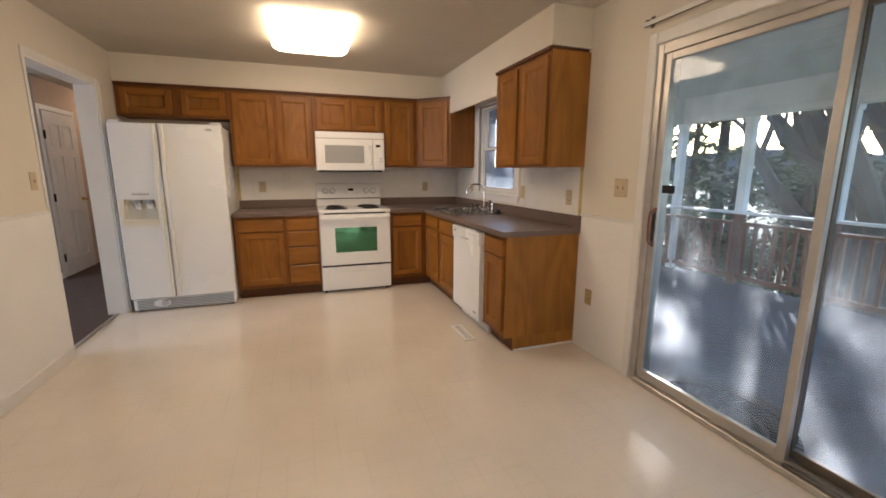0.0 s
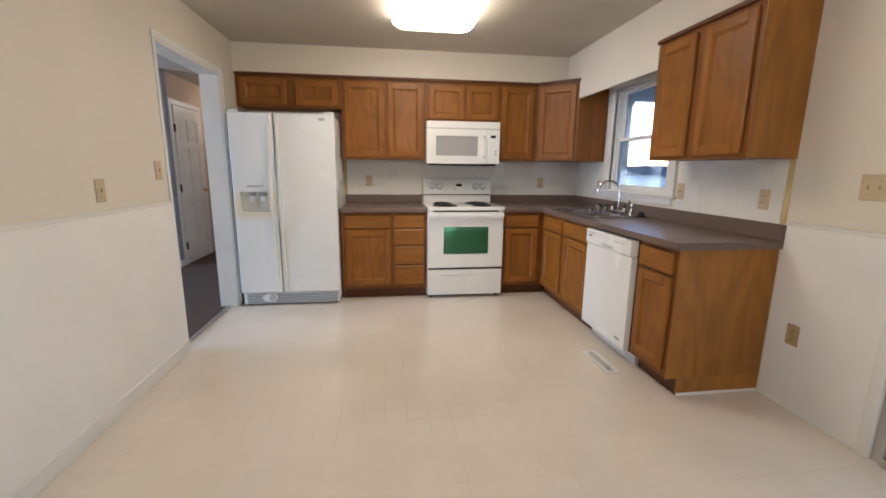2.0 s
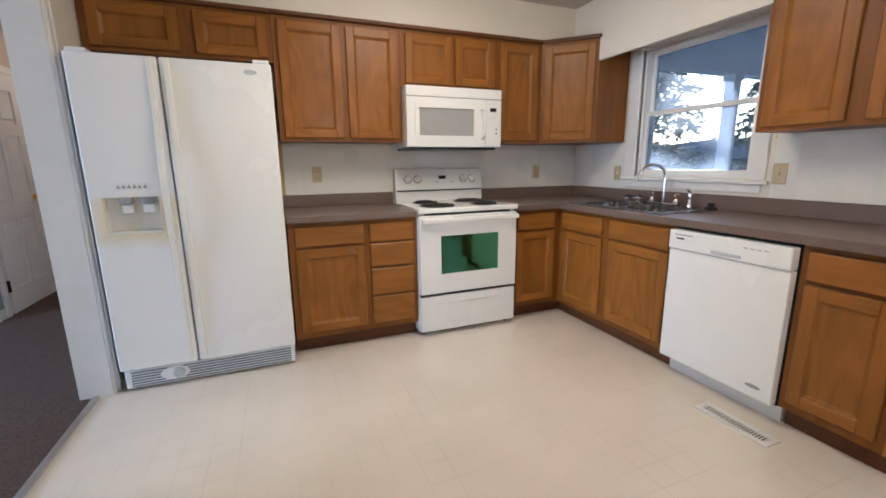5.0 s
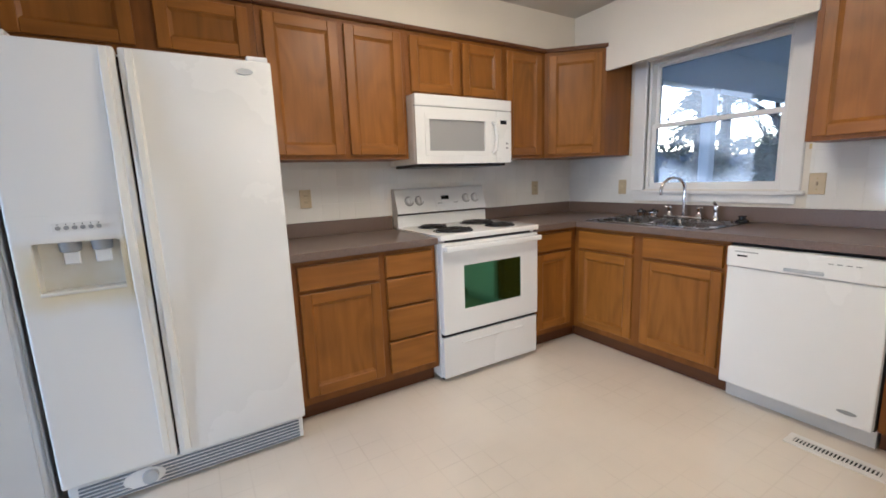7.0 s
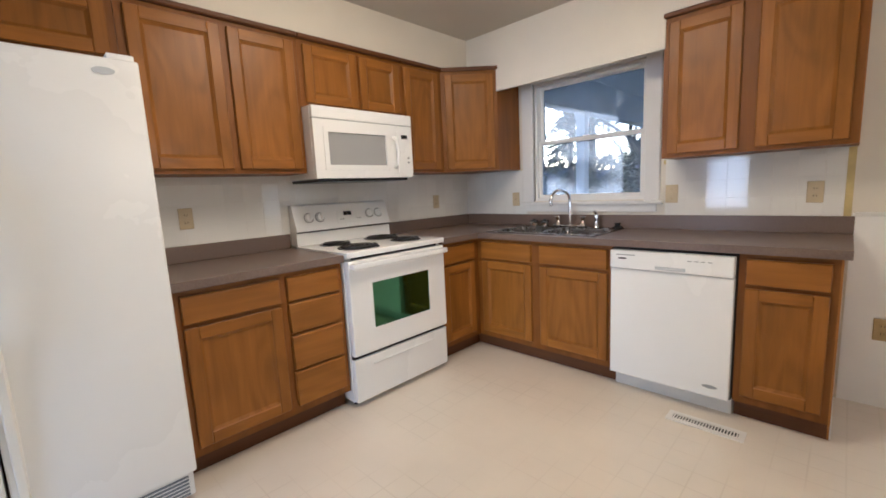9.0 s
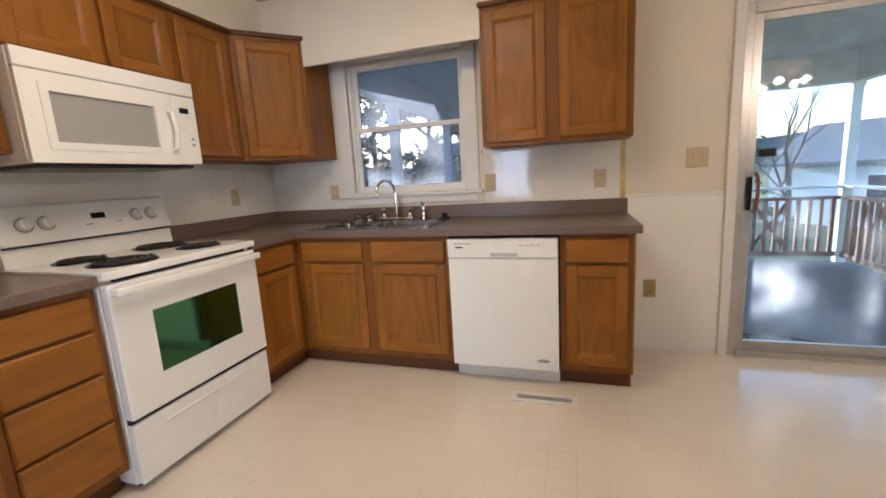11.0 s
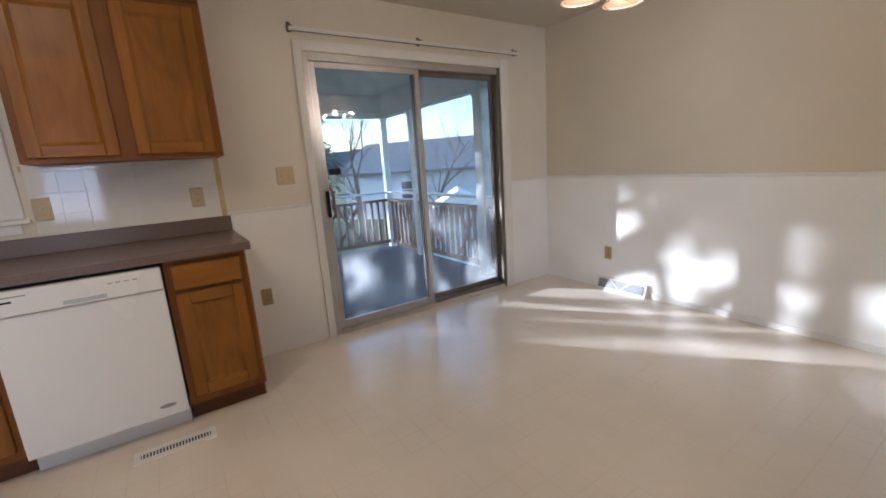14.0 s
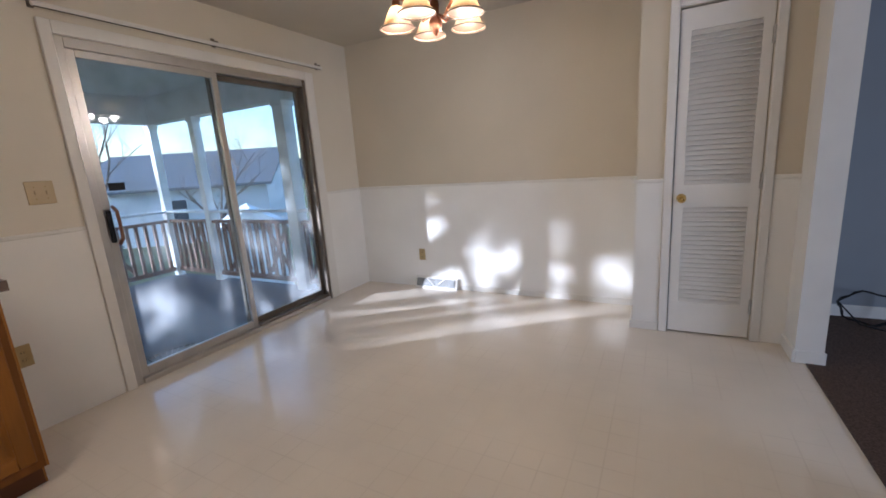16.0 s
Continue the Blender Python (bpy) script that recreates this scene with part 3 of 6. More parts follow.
# ---- louvred closet door ----
def louvre_door():
    x0, x1, y0, y1 = -3.345, -2.90, CY - 0.034, CY - 0.004
    d = thing("door_closet", (x1, CY, 0), "closed white narrow louvred closet door with brass knob", "door", kind="structure")
    holes = [(-3.295, -2.955, 0.985, 1.885), (-3.295, -2.955, 0.215, 0.845)]
    part("door_frame", plate(across, x0, x1, 0.012, 2.005, -y1, -y0, holes), M_TRIM, d)
    for u0, u1, za, zb in holes:
        n = round((zb - za) / 0.0300)
        for i in range(n):
            z = za + (i + 0.5) * (zb - za) / n
            m = Matrix.Translation(((u0 + u1) / 2, (y0 + y1) / 2, z)) @ Matrix.Rotation(radians(-48), 4, "X")
            bm = B(-(u1 - u0) / 2, (u1 - u0) / 2, -0.020, 0.020, -0.003, 0.003, m=m)
            part("slat", bm, M_TRIM, d)
    k = bmesh.new()
    kx, kz = -2.945, 0.905
    cyl(k, (kx, y1, kz), (kx, y1 + 0.012, kz), 0.028, 0.024, 20)
    cyl(k, (kx, y1 + 0.012, kz), (kx, y1 + 0.034, kz), 0.011)
    bmesh.ops.create_uvsphere(k, u_segments=18, v_segments=10, radius=0.026, matrix=Matrix.Translation((kx, y1 + 0.048, kz)))
    part("door_knob", k, M_BRASS, d, "polished brass knob", smooth=True)
    for zh in (0.22, 1.0, 1.79):
        h = B(-3.352, -3.338, y1 - 0.002, y1 + 0.006, zh - 0.045, zh + 0.045)
        cyl(h, (-3.346, y1 + 0.008, zh - 0.048), (-3.346, y1 + 0.008, zh + 0.048), 0.006, seg=10)
        part("hinge", h, M_ALU, d, "dull metal butt hinge")
    c = bmesh.new()
    box(c, -2.892, -2.842, CY, CY + 0.018, 0, 2.075, bevel=0.005)
    box(c, -3.402, -3.353, CY, CY + 0.018, 0, 2.075, bevel=0.005)
    box(c, -3.353, -2.892, CY, CY + 0.018, 2.018, 2.075, bevel=0.005)
    part("casing", c, M_TRIM, d)


louvre_door()


# ---- sliding glass door ----
def sliding_door():
    d = thing("door_slider", (0.05, -4.09, 0), "closed aluminium sliding glass door onto the porch", "sliding door", kind="structure")
    y0, y1 = -SLIDER[0], -SLIDER[1]
    f = bmesh.new()
    box(f, -0.004, 0.13, y0, y0 - 0.045, 0, 2.02, bevel=0.003)
    box(f, -0.004, 0.13, y0 - 0.045, y1 + 0.035, 1.965, 2.02, bevel=0.003)
    part("frame", f, M_ALU, d, "worn silver aluminium frame")
    part("frame_side", B(-0.004, 0.13, y1, y1 + 0.035, 0, 2.02, bevel=0.003), M_ALU_DARK, d, "dull bronze-coloured side frame")
    s = B(-0.02, 0.13, y0 - 0.045, y1 + 0.035, 0.0, 0.035, bevel=0.004)
    for xr in (0.02, 0.05, 0.09):
        box(s, xr, xr + 0.008, y0 - 0.045, y1 + 0.035, 0.035, 0.048)
    part("sill_track", s, M_ALU, d)

    def panel(name, ya, yb, x, left, rightw, mat, label):
        b = bmesh.new()
        box(b, x, x + 0.032, ya, ya - left, 0.05, 1.965, bevel=0.003)
        box(b, x, x + 0.032, yb, yb + rightw, 0.05, 1.965, bevel=0.003)
        box(b, x + 0.001, x + 0.031, ya - left, yb + rightw, 1.925, 1.965, bevel=0.003)
        box(b, x + 0.001, x + 0.031, ya - left, yb + rightw, 0.05, 0.095, bevel=0.003)
        p = part(name, b, mat, d, label)
        g = part("pane", B(x + 0.013, x + 0.018, ya - left, yb + rightw, 0.095, 1.925), M_DOORGLASS, p, "clear dusty glass")
        g.visible_shadow = False
        return p

    active = panel("sliding_panel", y0 - 0.045, -4.125, 0.010, 0.045, 0.04, M_ALU, "inner sliding glass panel")
    panel("fixed_panel", -4.085, y1 + 0.035, 0.060, 0.035, 0.03, M_ALU_DARK, "outer fixed glass panel")
    part("track_strip", B(-0.012, 0.008, -4.13, y1 + 0.035, 0.036, 0.05), M_ALU_DARK, d)
    h = bmesh.new()
    hy = -3.278
    box(h, -0.012, 0.010, hy - 0.012, hy + 0.012, 0.90, 1.09, bevel=0.004)
    part("latch_plate", h, M_BLACK, active, "black latch plate")
    h = bmesh.new()
    tube(h, [(-0.004, hy - 0.024, 0.89), (-0.042, hy - 0.026, 0.92), (-0.046, hy - 0.026, 1.0), (-0.042, hy - 0.026, 1.08), (-0.004, hy - 0.024, 1.11)], 0.010, 8)
    part("handle", h, M_RAILWOOD, active, "wooden pull handle")
    part("label", B(0.0135, 0.0165, -3.315, -3.40, 1.20, 1.245), M_BLACK, active, "small dark sticker on the glass")


sliding_door()
bm = bmesh.new()
box(bm, -0.02, 0.0, -3.157, -3.212, 0, 2.09, bevel=0.004)
box(bm, -0.02, 0.0, -4.958, -5.052, 0, 2.09, bevel=0.004)
box(bm, -0.02, 0.0, -3.212, -4.958, 2.022, 2.09, bevel=0.004)
structure("trim_slider", bm, M_TRIM, "white casing around the sliding door", "door casing")
bm = bmesh.new()
box(bm, -0.004, 0.0, -3.11, -3.157, 0.02, 1.0, bevel=0.0015)
structure("trim_slider_strip", bm, M_WHITE_WALL, "thin white filler strip beside the casing", "trim")


def curtain_rod():
    d = thing("curtain_rod", (-0.04, -4.14, 2.145), "empty white traverse curtain rod above the sliding door", "curtain rod")
    part("rail", B(-0.062, -0.040, -3.14, -5.14, 2.128, 2.152, bevel=0.004), M_TRIM, d)
    part("groove", B(-0.054, -0.049, -3.15, -5.13, 2.125, 2.1285), M_DARKGAP, d, "dark glider slot")
    for y in (-3.155, -4.13, -5.125):
        b = bmesh.new()
        box(b, -0.05, 0.0, y - 0.012, y + 0.012, 2.146, 2.166, bevel=0.003)
        box(b, -0.006, 0.0, y - 0.014, y + 0.014, 2.13, 2.19, bevel=0.002)
        part("bracket", b, M_ALU_DARK, d, "small metal bracket")


curtain_rod()


# ---- sink window ----
def sink_window():
    u0, u1, z0, z1 = WINDOW
    d = thing("window_sink", (0.06, -(u0 + u1) / 2, z0), "white double-hung window above the sink", "window", kind="structure")
    f = plate(along, u0, u1, z0, z1, 0.02, 0.12, [(u0 + 0.02, u1 - 0.02, z0 + 0.02, z1 - 0.02)])
    part("window_frame", f, M_TRIM, d)
    a0, a1, mid = u0 + 0.02, u1 - 0.02, 1.568

    def sash(name, za, zb, x, bot, top):
        s = plate(along, a0, a1, za, zb, x, x + 0.03, [(a0 + 0.025, a1 - 0.025, za + bot, zb - top)])
        p = part(name, s, M_TRIM, d)
        g = part("pane", B(x + 0.012, x + 0.016, -(a0 + 0.025), -(a1 - 0.025), za + bot, zb - top), M_GLASS, p, "smudged glass tinted to dim the view outside")
        g.visible_shadow = False

    sash("upper_sash", mid - 0.012, z1 - 0.02, 0.080, 0.028, 0.020)
    sash("lower_sash", z0 + 0.02, mid + 0.016, 0.044, 0.028, 0.03)
    part("sash_lock", B(0.030, 0.044, -(u0 + u1) / 2 - 0.03, -(u0 + u1) / 2 + 0.03, mid + 0.012, mid + 0.022, bevel=0.003), M_TRIM, d)
    c = bmesh.new()
    box(c, -0.02, 0.02, -(u0 - 0.10), -u0, z0 - 0.009, z1 + 0.085, bevel=0.005)
    box(c, -0.02, 0.02, -u1, -(u1 + 0.10), z0 - 0.009, z1 + 0.085, bevel=0.005)
    box(c, -0.02, 0.02, -u0, -u1, z1, z1 + 0.085, bevel=0.005)
    part("casing", c, M_TRIM, d)
    part("window_sill", B(-0.035, 0.03, -(u0 - 0.12), -(u1 + 0.12), z0 - 0.032, z0 - 0.009, bevel=0.006, seg=2), M_TRIM, d)
    part("apron", B(-0.016, 0.0, -(u0 - 0.08), -(u1 + 0.08), z0 - 0.085, z0 - 0.033, bevel=0.003), M_TRIM, d)


sink_window()


# ---- cabinets ----
def cab_door(parent, f, u0, u1, z0, z1, v, name="door"):
    """Frame-and-panel door: mitred-looking frame, chamfered recess, flat panel."""
    w, t = 0.056, 0.019
    b = bmesh.new()
    a, c = 0.014, 0.015
    ring0 = [f(u0 + w, v + t - 0.006, z0 + w), f(u1 - w, v + t - 0.006, z0 + w), f(u1 - w, v + t - 0.006, z1 - w), f(u0 + w, v + t - 0.006, z1 - w)]
    ring1 = [f(u0 + w + a, v + t - c, z0 + w + a), f(u1 - w - a, v + t - c, z0 + w + a), f(u1 - w - a, v + t - c, z1 - w - a), f(u0 + w + a, v + t - c, z1 - w - a)]
    r0, r1 = [b.verts.new(p) for p in ring0], [b.verts.new(p) for p in ring1]
    for i in range(4):
        b.faces.new((r0[i], r0[(i + 1) % 4], r1[(i + 1) % 4], r1[i]))
    b.faces.new(r1)
    back_ring = [b.verts.new(f(u, v, z)) for u, z in ((u0 + w, z0 + w), (u1 - w, z0 + w), (u1 - w, z1 - w), (u0 + w, z1 - w))]
    b.faces.new(back_ring[::-1])
    for i in range(4):
        b.faces.new((back_ring[i], back_ring[(i + 1) % 4], r0[(i + 1) % 4], r0[i]))
    d = part(name, b, M_OAK, parent)
    part("stile", fbox(f, u0, u0 + w, v, v + t, z0, z1, bevel=0.004), M_OAK, d)
    part("stile", fbox(f, u1 - w, u1, v, v + t, z0, z1, bevel=0.004), M_OAK, d)
    part("rail", fbox(f, u0 + w, u1 - w, v, v + t - 0.0006, z0, z0 + w, bevel=0.003), M_OAK_H, d)
    part("rail", fbox(f, u0 + w, u1 - w, v, v + t - 0.0006, z1 - w, z1, bevel=0.003), M_OAK_H, d)
    return d


def drawer_front(parent, f, u0, u1, z0, z1, v):
    """A slab with a finger-pull: its lower edge is cut back under."""
    b = bmesh.new()
    prof = [(0.0, z0 + 0.012), (0.006, z0 + 0.010), (0.017, z0), (0.021, z0 + 0.003), (0.021, z1 - 0.008), (0.015, z1), (0.0, z1)]
    lo = [b.verts.new(f(u0 + (0.004 if d > 0.02 else 0), v + d, z)) for d, z in prof]
    hi = [b.verts.new(f(u1 - (0.004 if d > 0.02 else 0), v + d, z)) for d, z in prof]
    b.faces.new(lo)
    b.faces.new(hi[::-1])
    for i in range(len(prof)):
        b.faces.new((lo[i], lo[(i + 1) % len(prof)], hi[(i + 1) % len(prof)], hi[i]))
    return part("drawer_front", b, M_OAK_H, parent)


def base_cabinet(f, u0, u1, name, label, fronts, depth=0.60, corner=0.0, start=0.0):
    """fronts: (kind, u0, u1, z0, z1)."""
    c = thing(name, f((u0 + u1) / 2, depth / 2, 0), label, "cabinet", "base cabinets")
    b = fbox(f, u0, u1, 0.03, depth, 0.105, 0.865)
    part("body", b, M_OAK_FRAME_SHADE, c)
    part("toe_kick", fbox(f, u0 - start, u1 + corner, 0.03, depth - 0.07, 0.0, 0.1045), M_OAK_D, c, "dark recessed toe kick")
    for kind, a, z, lo, hi in fronts:
        if kind == "door":
            cab_door(c, f, a, z, lo, hi, depth)
        else:
            drawer_front(c, f, a, z, lo, hi, depth)
    return c


DR = (0.715, 0.838)
DO = (0.147, 0.695)
base_cabinet(back, -2.62, -1.797, "base_cabinet", "honey oak base cabinet with a door and five drawer fronts", [
    ("door", -2.583, -2.155, *DO), ("drawer", -2.583, -2.155, *DR),
    ("drawer", -2.118, -1.825, 0.715, 0.838), ("drawer", -2.118, -1.825, 0.545, 0.70), ("drawer", -2.118, -1.825, 0.35, 0.53), ("drawer", -2.118, -1.825, 0.15, 0.335)])
base_cabinet(back, -1.030, -0.60, "base_cabinet", "narrow honey oak base cabinet in the corner", [
    ("door", -0.998, -0.66, *DO), ("drawer", -0.998, -0.66, *DR)], corner=0.069)
base_cabinet(right, 0.60, 1.628, "sink_cabinet", "honey oak sink cabinet with two doors and false fronts", [
    ("door", 0.648, 1.078, *DO), ("door", 1.145, 1.605, *DO), ("drawer", 0.648, 1.078, *DR), ("drawer", 1.145, 1.605, *DR)], start=0.068)
end = base_cabinet(right, 2.242, 2.600, "base_cabinet", "narrow honey oak end cabinet with one door and drawer", [
    ("door", 2.272, 2.575, *DO), ("drawer", 2.272, 2.575, *DR)])
part("end_panel", fbox(right, 2.600, 2.608, 0.0, 0.602, 0.105, 0.865), M_OAK_SIDE, end, "plain oak veneer end panel")
part("end_panel_foot", fbox(right, 2.600, 2.607, 0.0, 0.53, 0.0, 0.105), M_OAK_SIDE, end)
part("shoe_strip", fbox(right, 2.608, 2.614, 0.0, 0.525, 0.0, 0.014), M_TRIM, end, "white caulk strip at the floor")


def wall_cabinet(f, u0, u1, z0, doors, label, depth=0.305, top=2.13):
    c = thing("wall_cabinet", f((u0 + u1) / 2, depth / 2, z0), label, "cabinet", "wall cabinets")
    part("body", fbox(f, u0, u1, 0.012, depth, z0, top), M_OAK_FRAME_SHADE, c)
    for a, b in doors:
        cab_door(c, f, a, b, z0 + 0.022, top - 0.03, depth)
    if f is right:
        part("end_panel", fbox(f, u1, u1 + 0.004, 0.0, depth + 0.001, z0, top), M_OAK_SIDE, c)
    part("top_trim", fbox(f, u0 - 0.001, u1 + 0.001, 0.012, depth + 0.026, top - 0.004, top + 0.022, bevel=0.006), M_OAK_D, c, "dark top moulding")
    return c


wall_cabinet(back, -3.572, -2.612, 1.845, [(-3.535, -3.11), (-3.03, -2.64)], "short honey oak wall cabinet above the fridge")
wall_cabinet(back, -2.61, -1.787, 1.37, [(-2.578, -2.195), (-2.16, -1.812)], "honey oak wall cabinet with two panel doors")
wall_cabinet(back, -1.785, -1.030, 1.752, [(-1.755, -1.395), (-1.372, -1.05)], "short honey oak wall cabinet above the microwave")
wall_cabinet(back, -1.028, -0.622, 1.37, [(-1.0, -0.665)], "narrow honey oak wall cabinet beside the corner")
c4 = wall_cabinet(right, 1.792, 2.618, 1.355, [(1.822, 2.165), (2.235, 2.585)], "honey oak wall cabinet with two doors beside the window")

# the corner cabinet with its slanted door
c = thing("wall_cabinet", (-0.3, -0.3, 1.37), "honey oak corner wall cabinet with a slanted door", "cabinet", "wall cabinets")
outline = [(-0.012, -0.012), (-0.62, -0.012), (-0.62, -0.305), (-0.305, -0.605), (-0.012, -0.605)]


def prism(bm, pts, z0, z1):
    lo = [bm.verts.new((x, y, z0)) for x, y in pts]
    hi = [bm.verts.new((x, y, z1)) for x, y in pts]
    bm.faces.new(lo[::-1])
    bm.faces.new(hi)
    for i in range(len(pts)):
        bm.faces.new((lo[i], lo[(i + 1) % len(pts)], hi[(i + 1) % len(pts)], hi[i]))
    return bm


part("body", prism(bmesh.new(), outline, 1.37, 2.13), M_OAK_FRAME_SHADE, c)
A, D = Vector((-0.62, -0.305, 0)), Vector((-0.305, -0.605, 0))
du = (D - A).normalized()
dn = Vector((du.y, -du.x, 0))
if dn.dot(Vector((-1, -1, 0))) < 0:
    dn = -dn
diag_len = (D - A).length


def slant(u, v, z):
    return A + du * u + dn * v + Vector((0, 0, z))


def cab_door_slant():
    w, t = 0.056, 0.019
    u0, u1, z0, z1 = 0.03, diag_len - 0.03, 1.392, 2.10
    m = Matrix((( du.x, dn.x, 0, A.x), (du.y, dn.y, 0, A.y), (0, 0, 1, 0), (0, 0, 0, 1)))

    def flat(u, v, z):
        return Vector((u, v, z))

    d = cab_door(c, flat, u0, u1, z0, z1, 0.0)
    for ob in (d, *d.children):
        ob.data.transform(Matrix.Translation(OFFSET[c]))
        ob.data.transform(m)
        ob.data.transform(Matrix.Translation(-OFFSET[c]))
        bb = bmesh.new()
        bb.from_mesh(ob.data)
        bmesh.ops.recalc_face_normals(bb, faces=bb.faces)
        bb.to_mesh(ob.data)
        bb.free()


cab_door_slant()
outer = [(-0.012, -0.012), (-0.62, -0.012), (-0.62, -0.331), (-0.325, -0.618), (-0.325, -0.622), (-0.012, -0.622)]
part("top_trim", prism(bmesh.new(), outer, 2.127, 2.152), M_OAK_D, c, "dark top moulding")


# ---- worktop, sink and tap ----
def worktop():
    z0, z1 = 0.866, 0.906
    d = thing("worktop", (-0.3, -0.3, z0), "taupe speckled laminate worktop in an L, with upstand", "worktop")
    b = bmesh.new()
    box(b, -2.625, -1.795, -0.642, -0.004, z0, z1, bevel=0.003)
    part("left_top", b, M_COUNTER, d)
    b = plate(lambda u, v, z: Vector((-z, -u, v)), 0.0, 2.632, 0.004, 0.642, z0, z1, [(0.70, 1.475, 0.085, 0.555)])
    part("right_top", b, M_COUNTER, d)
    part("corner_top", B(-1.030, -0.642, -0.642, -0.004, z0, z1), M_COUNTER, d)
    for a in ((-2.625, -1.797, -0.022, -0.003), (-1.030, -0.003, -0.022, -0.003), (-0.022, -0.003, -2.632, -0.022)):
        part("upstand", B(*a, z1, 0.998, bevel=0.002), M_COUNTER, d)


worktop()


def sink():
    d = thing("kitchen_sink", (-0.32, -1.09, 0.9), "stainless steel double-bowl drop-in sink", "sink")
    f = lambda u, v, z: Vector((-z, -u, v))
    bowls = [(0.73, 1.075, 0.16, 0.535), (1.105, 1.45, 0.16, 0.535)]
    part("rim", plate(f, 0.672, 1.505, 0.06, 0.578, 0.9065, 0.912, bowls), M_STEEL, d)
    for u0, u1, v0, v1 in bowls:
        b = bmesh.new()
        top = [b.verts.new(f(u, 0.908, v)) for u, v in ((u0, v0), (u1, v0), (u1, v1), (u0, v1))]
        low = [b.verts.new(f(u, 0.74, v)) for u, v in ((u0 + 0.02, v0 + 0.02), (u1 - 0.02, v0 + 0.02), (u1 - 0.02, v1 - 0.02), (u0 + 0.02, v1 - 0.02))]
        for i in range(4):
            b.faces.new((top[i], top[(i + 1) % 4], low[(i + 1) % 4], low[i]))
        b.faces.new(low)
        bmesh.ops.bevel(b, geom=[e for e in b.edges if not e.is_boundary], offset=0.02, segments=3, affect="EDGES")
        part("bowl", b, M_STEEL, d, smooth=True)
        b = cyl(bmesh.new(), f((u0 + u1) / 2, 0.742, 0.33), f((u0 + u1) / 2, 0.748, 0.33), 0.042, seg=20)
        part("drain", b, M_CHROME, d)


sink()


def faucet():
    x, y, z = -0.095, -1.10, 0.912
    d = thing("kitchen_faucet", (x, y, z), "chrome gooseneck tap with two lever handles", "faucet")
    part("base_plate", B(x - 0.025, x + 0.025, y - 0.13, y + 0.13, z, z + 0.018, bevel=0.008, seg=2), M_CHROME, d, smooth=True)
    pts = [(x, y, z + 0.015), (x, y, z + 0.19)]
    for a in range(0, 200, 15):
        pts.append((x - 0.09 + 0.09 * math.cos(radians(a)), y + 0.03 * (1 - math.cos(radians(a))), z + 0.19 + 0.09 * math.sin(radians(a))))
    part("spout", tube(bmesh.new(), pts, 0.011, 12), M_CHROME, d, smooth=True)
    for s in (-1, 1):
        b = lathe(bmesh.new(), (x, y + s * 0.10, z + 0.016), [(0.020, 0), (0.016, 0.015), (0.010, 0.03), (0.014, 0.045), (0.016, 0.055), (0.006, 0.066)], 14)
        tube(b, [(x, y + s * 0.10, z + 0.068), (x - 0.01, y + s * 0.125, z + 0.078)], 0.006, 8)
        part("tap_handle", b, M_CHROME, d, smooth=True)
    b = lathe(bmesh.new(), (x, y - 0.205, z), [(0.022, 0), (0.018, 0.01), (0.011, 0.03), (0.013, 0.06), (0.016, 0.09), (0.011, 0.10)], 14)
    tube(b, [(x, y - 0.205, z + 0.095), (x - 0.03, y - 0.205, z + 0.115)], 0.010, 8)
    part("side_spray", b, M_CHROME, d, smooth=True)


faucet()
for n, (sx, sy) in enumerate(((-0.12, -0.80), (-0.10, -0.885))):
    d = thing("sink_strainer", (sx, sy, 0.912), "chrome basket strainer lying on the sink rim", "strainer", "sink strainers")
    part("cup", lathe(bmesh.new(), (sx, sy, 0.912), [(0.028, 0), (0.030, 0.024), (0.042, 0.030), (0.042, 0.036), (0.0, 0.036)], 18), M_CHROME, d, smooth=True)
    part("stopper", lathe(bmesh.new(), (sx, sy, 0.948), [(0.034, 0), (0.030, 0.010), (0.012, 0.012), (0.010, 0.02), (0.0, 0.021)], 16), M_BLACK, d, "black rubber stopper", smooth=True)
d = thing("sink_stopper", (-0.105, -1.462, 0.912), "black rubber drain stopper on the sink rim", "stopper")
part("disc", lathe(bmesh.new(), (-0.105, -1.462, 0.912), [(0.034, 0), (0.036, 0.008), (0.026, 0.014), (0.018, 0.02), (0.018, 0.03), (0.0, 0.031)], 18), M_BLACK, d, smooth=True)
part("splash_guard", lathe(bmesh.new(), (-0.105, -1.462, 0.943), [(0.022, 0), (0.024, 0.006), (0.0, 0.007)], 9), M_BLACK, d)


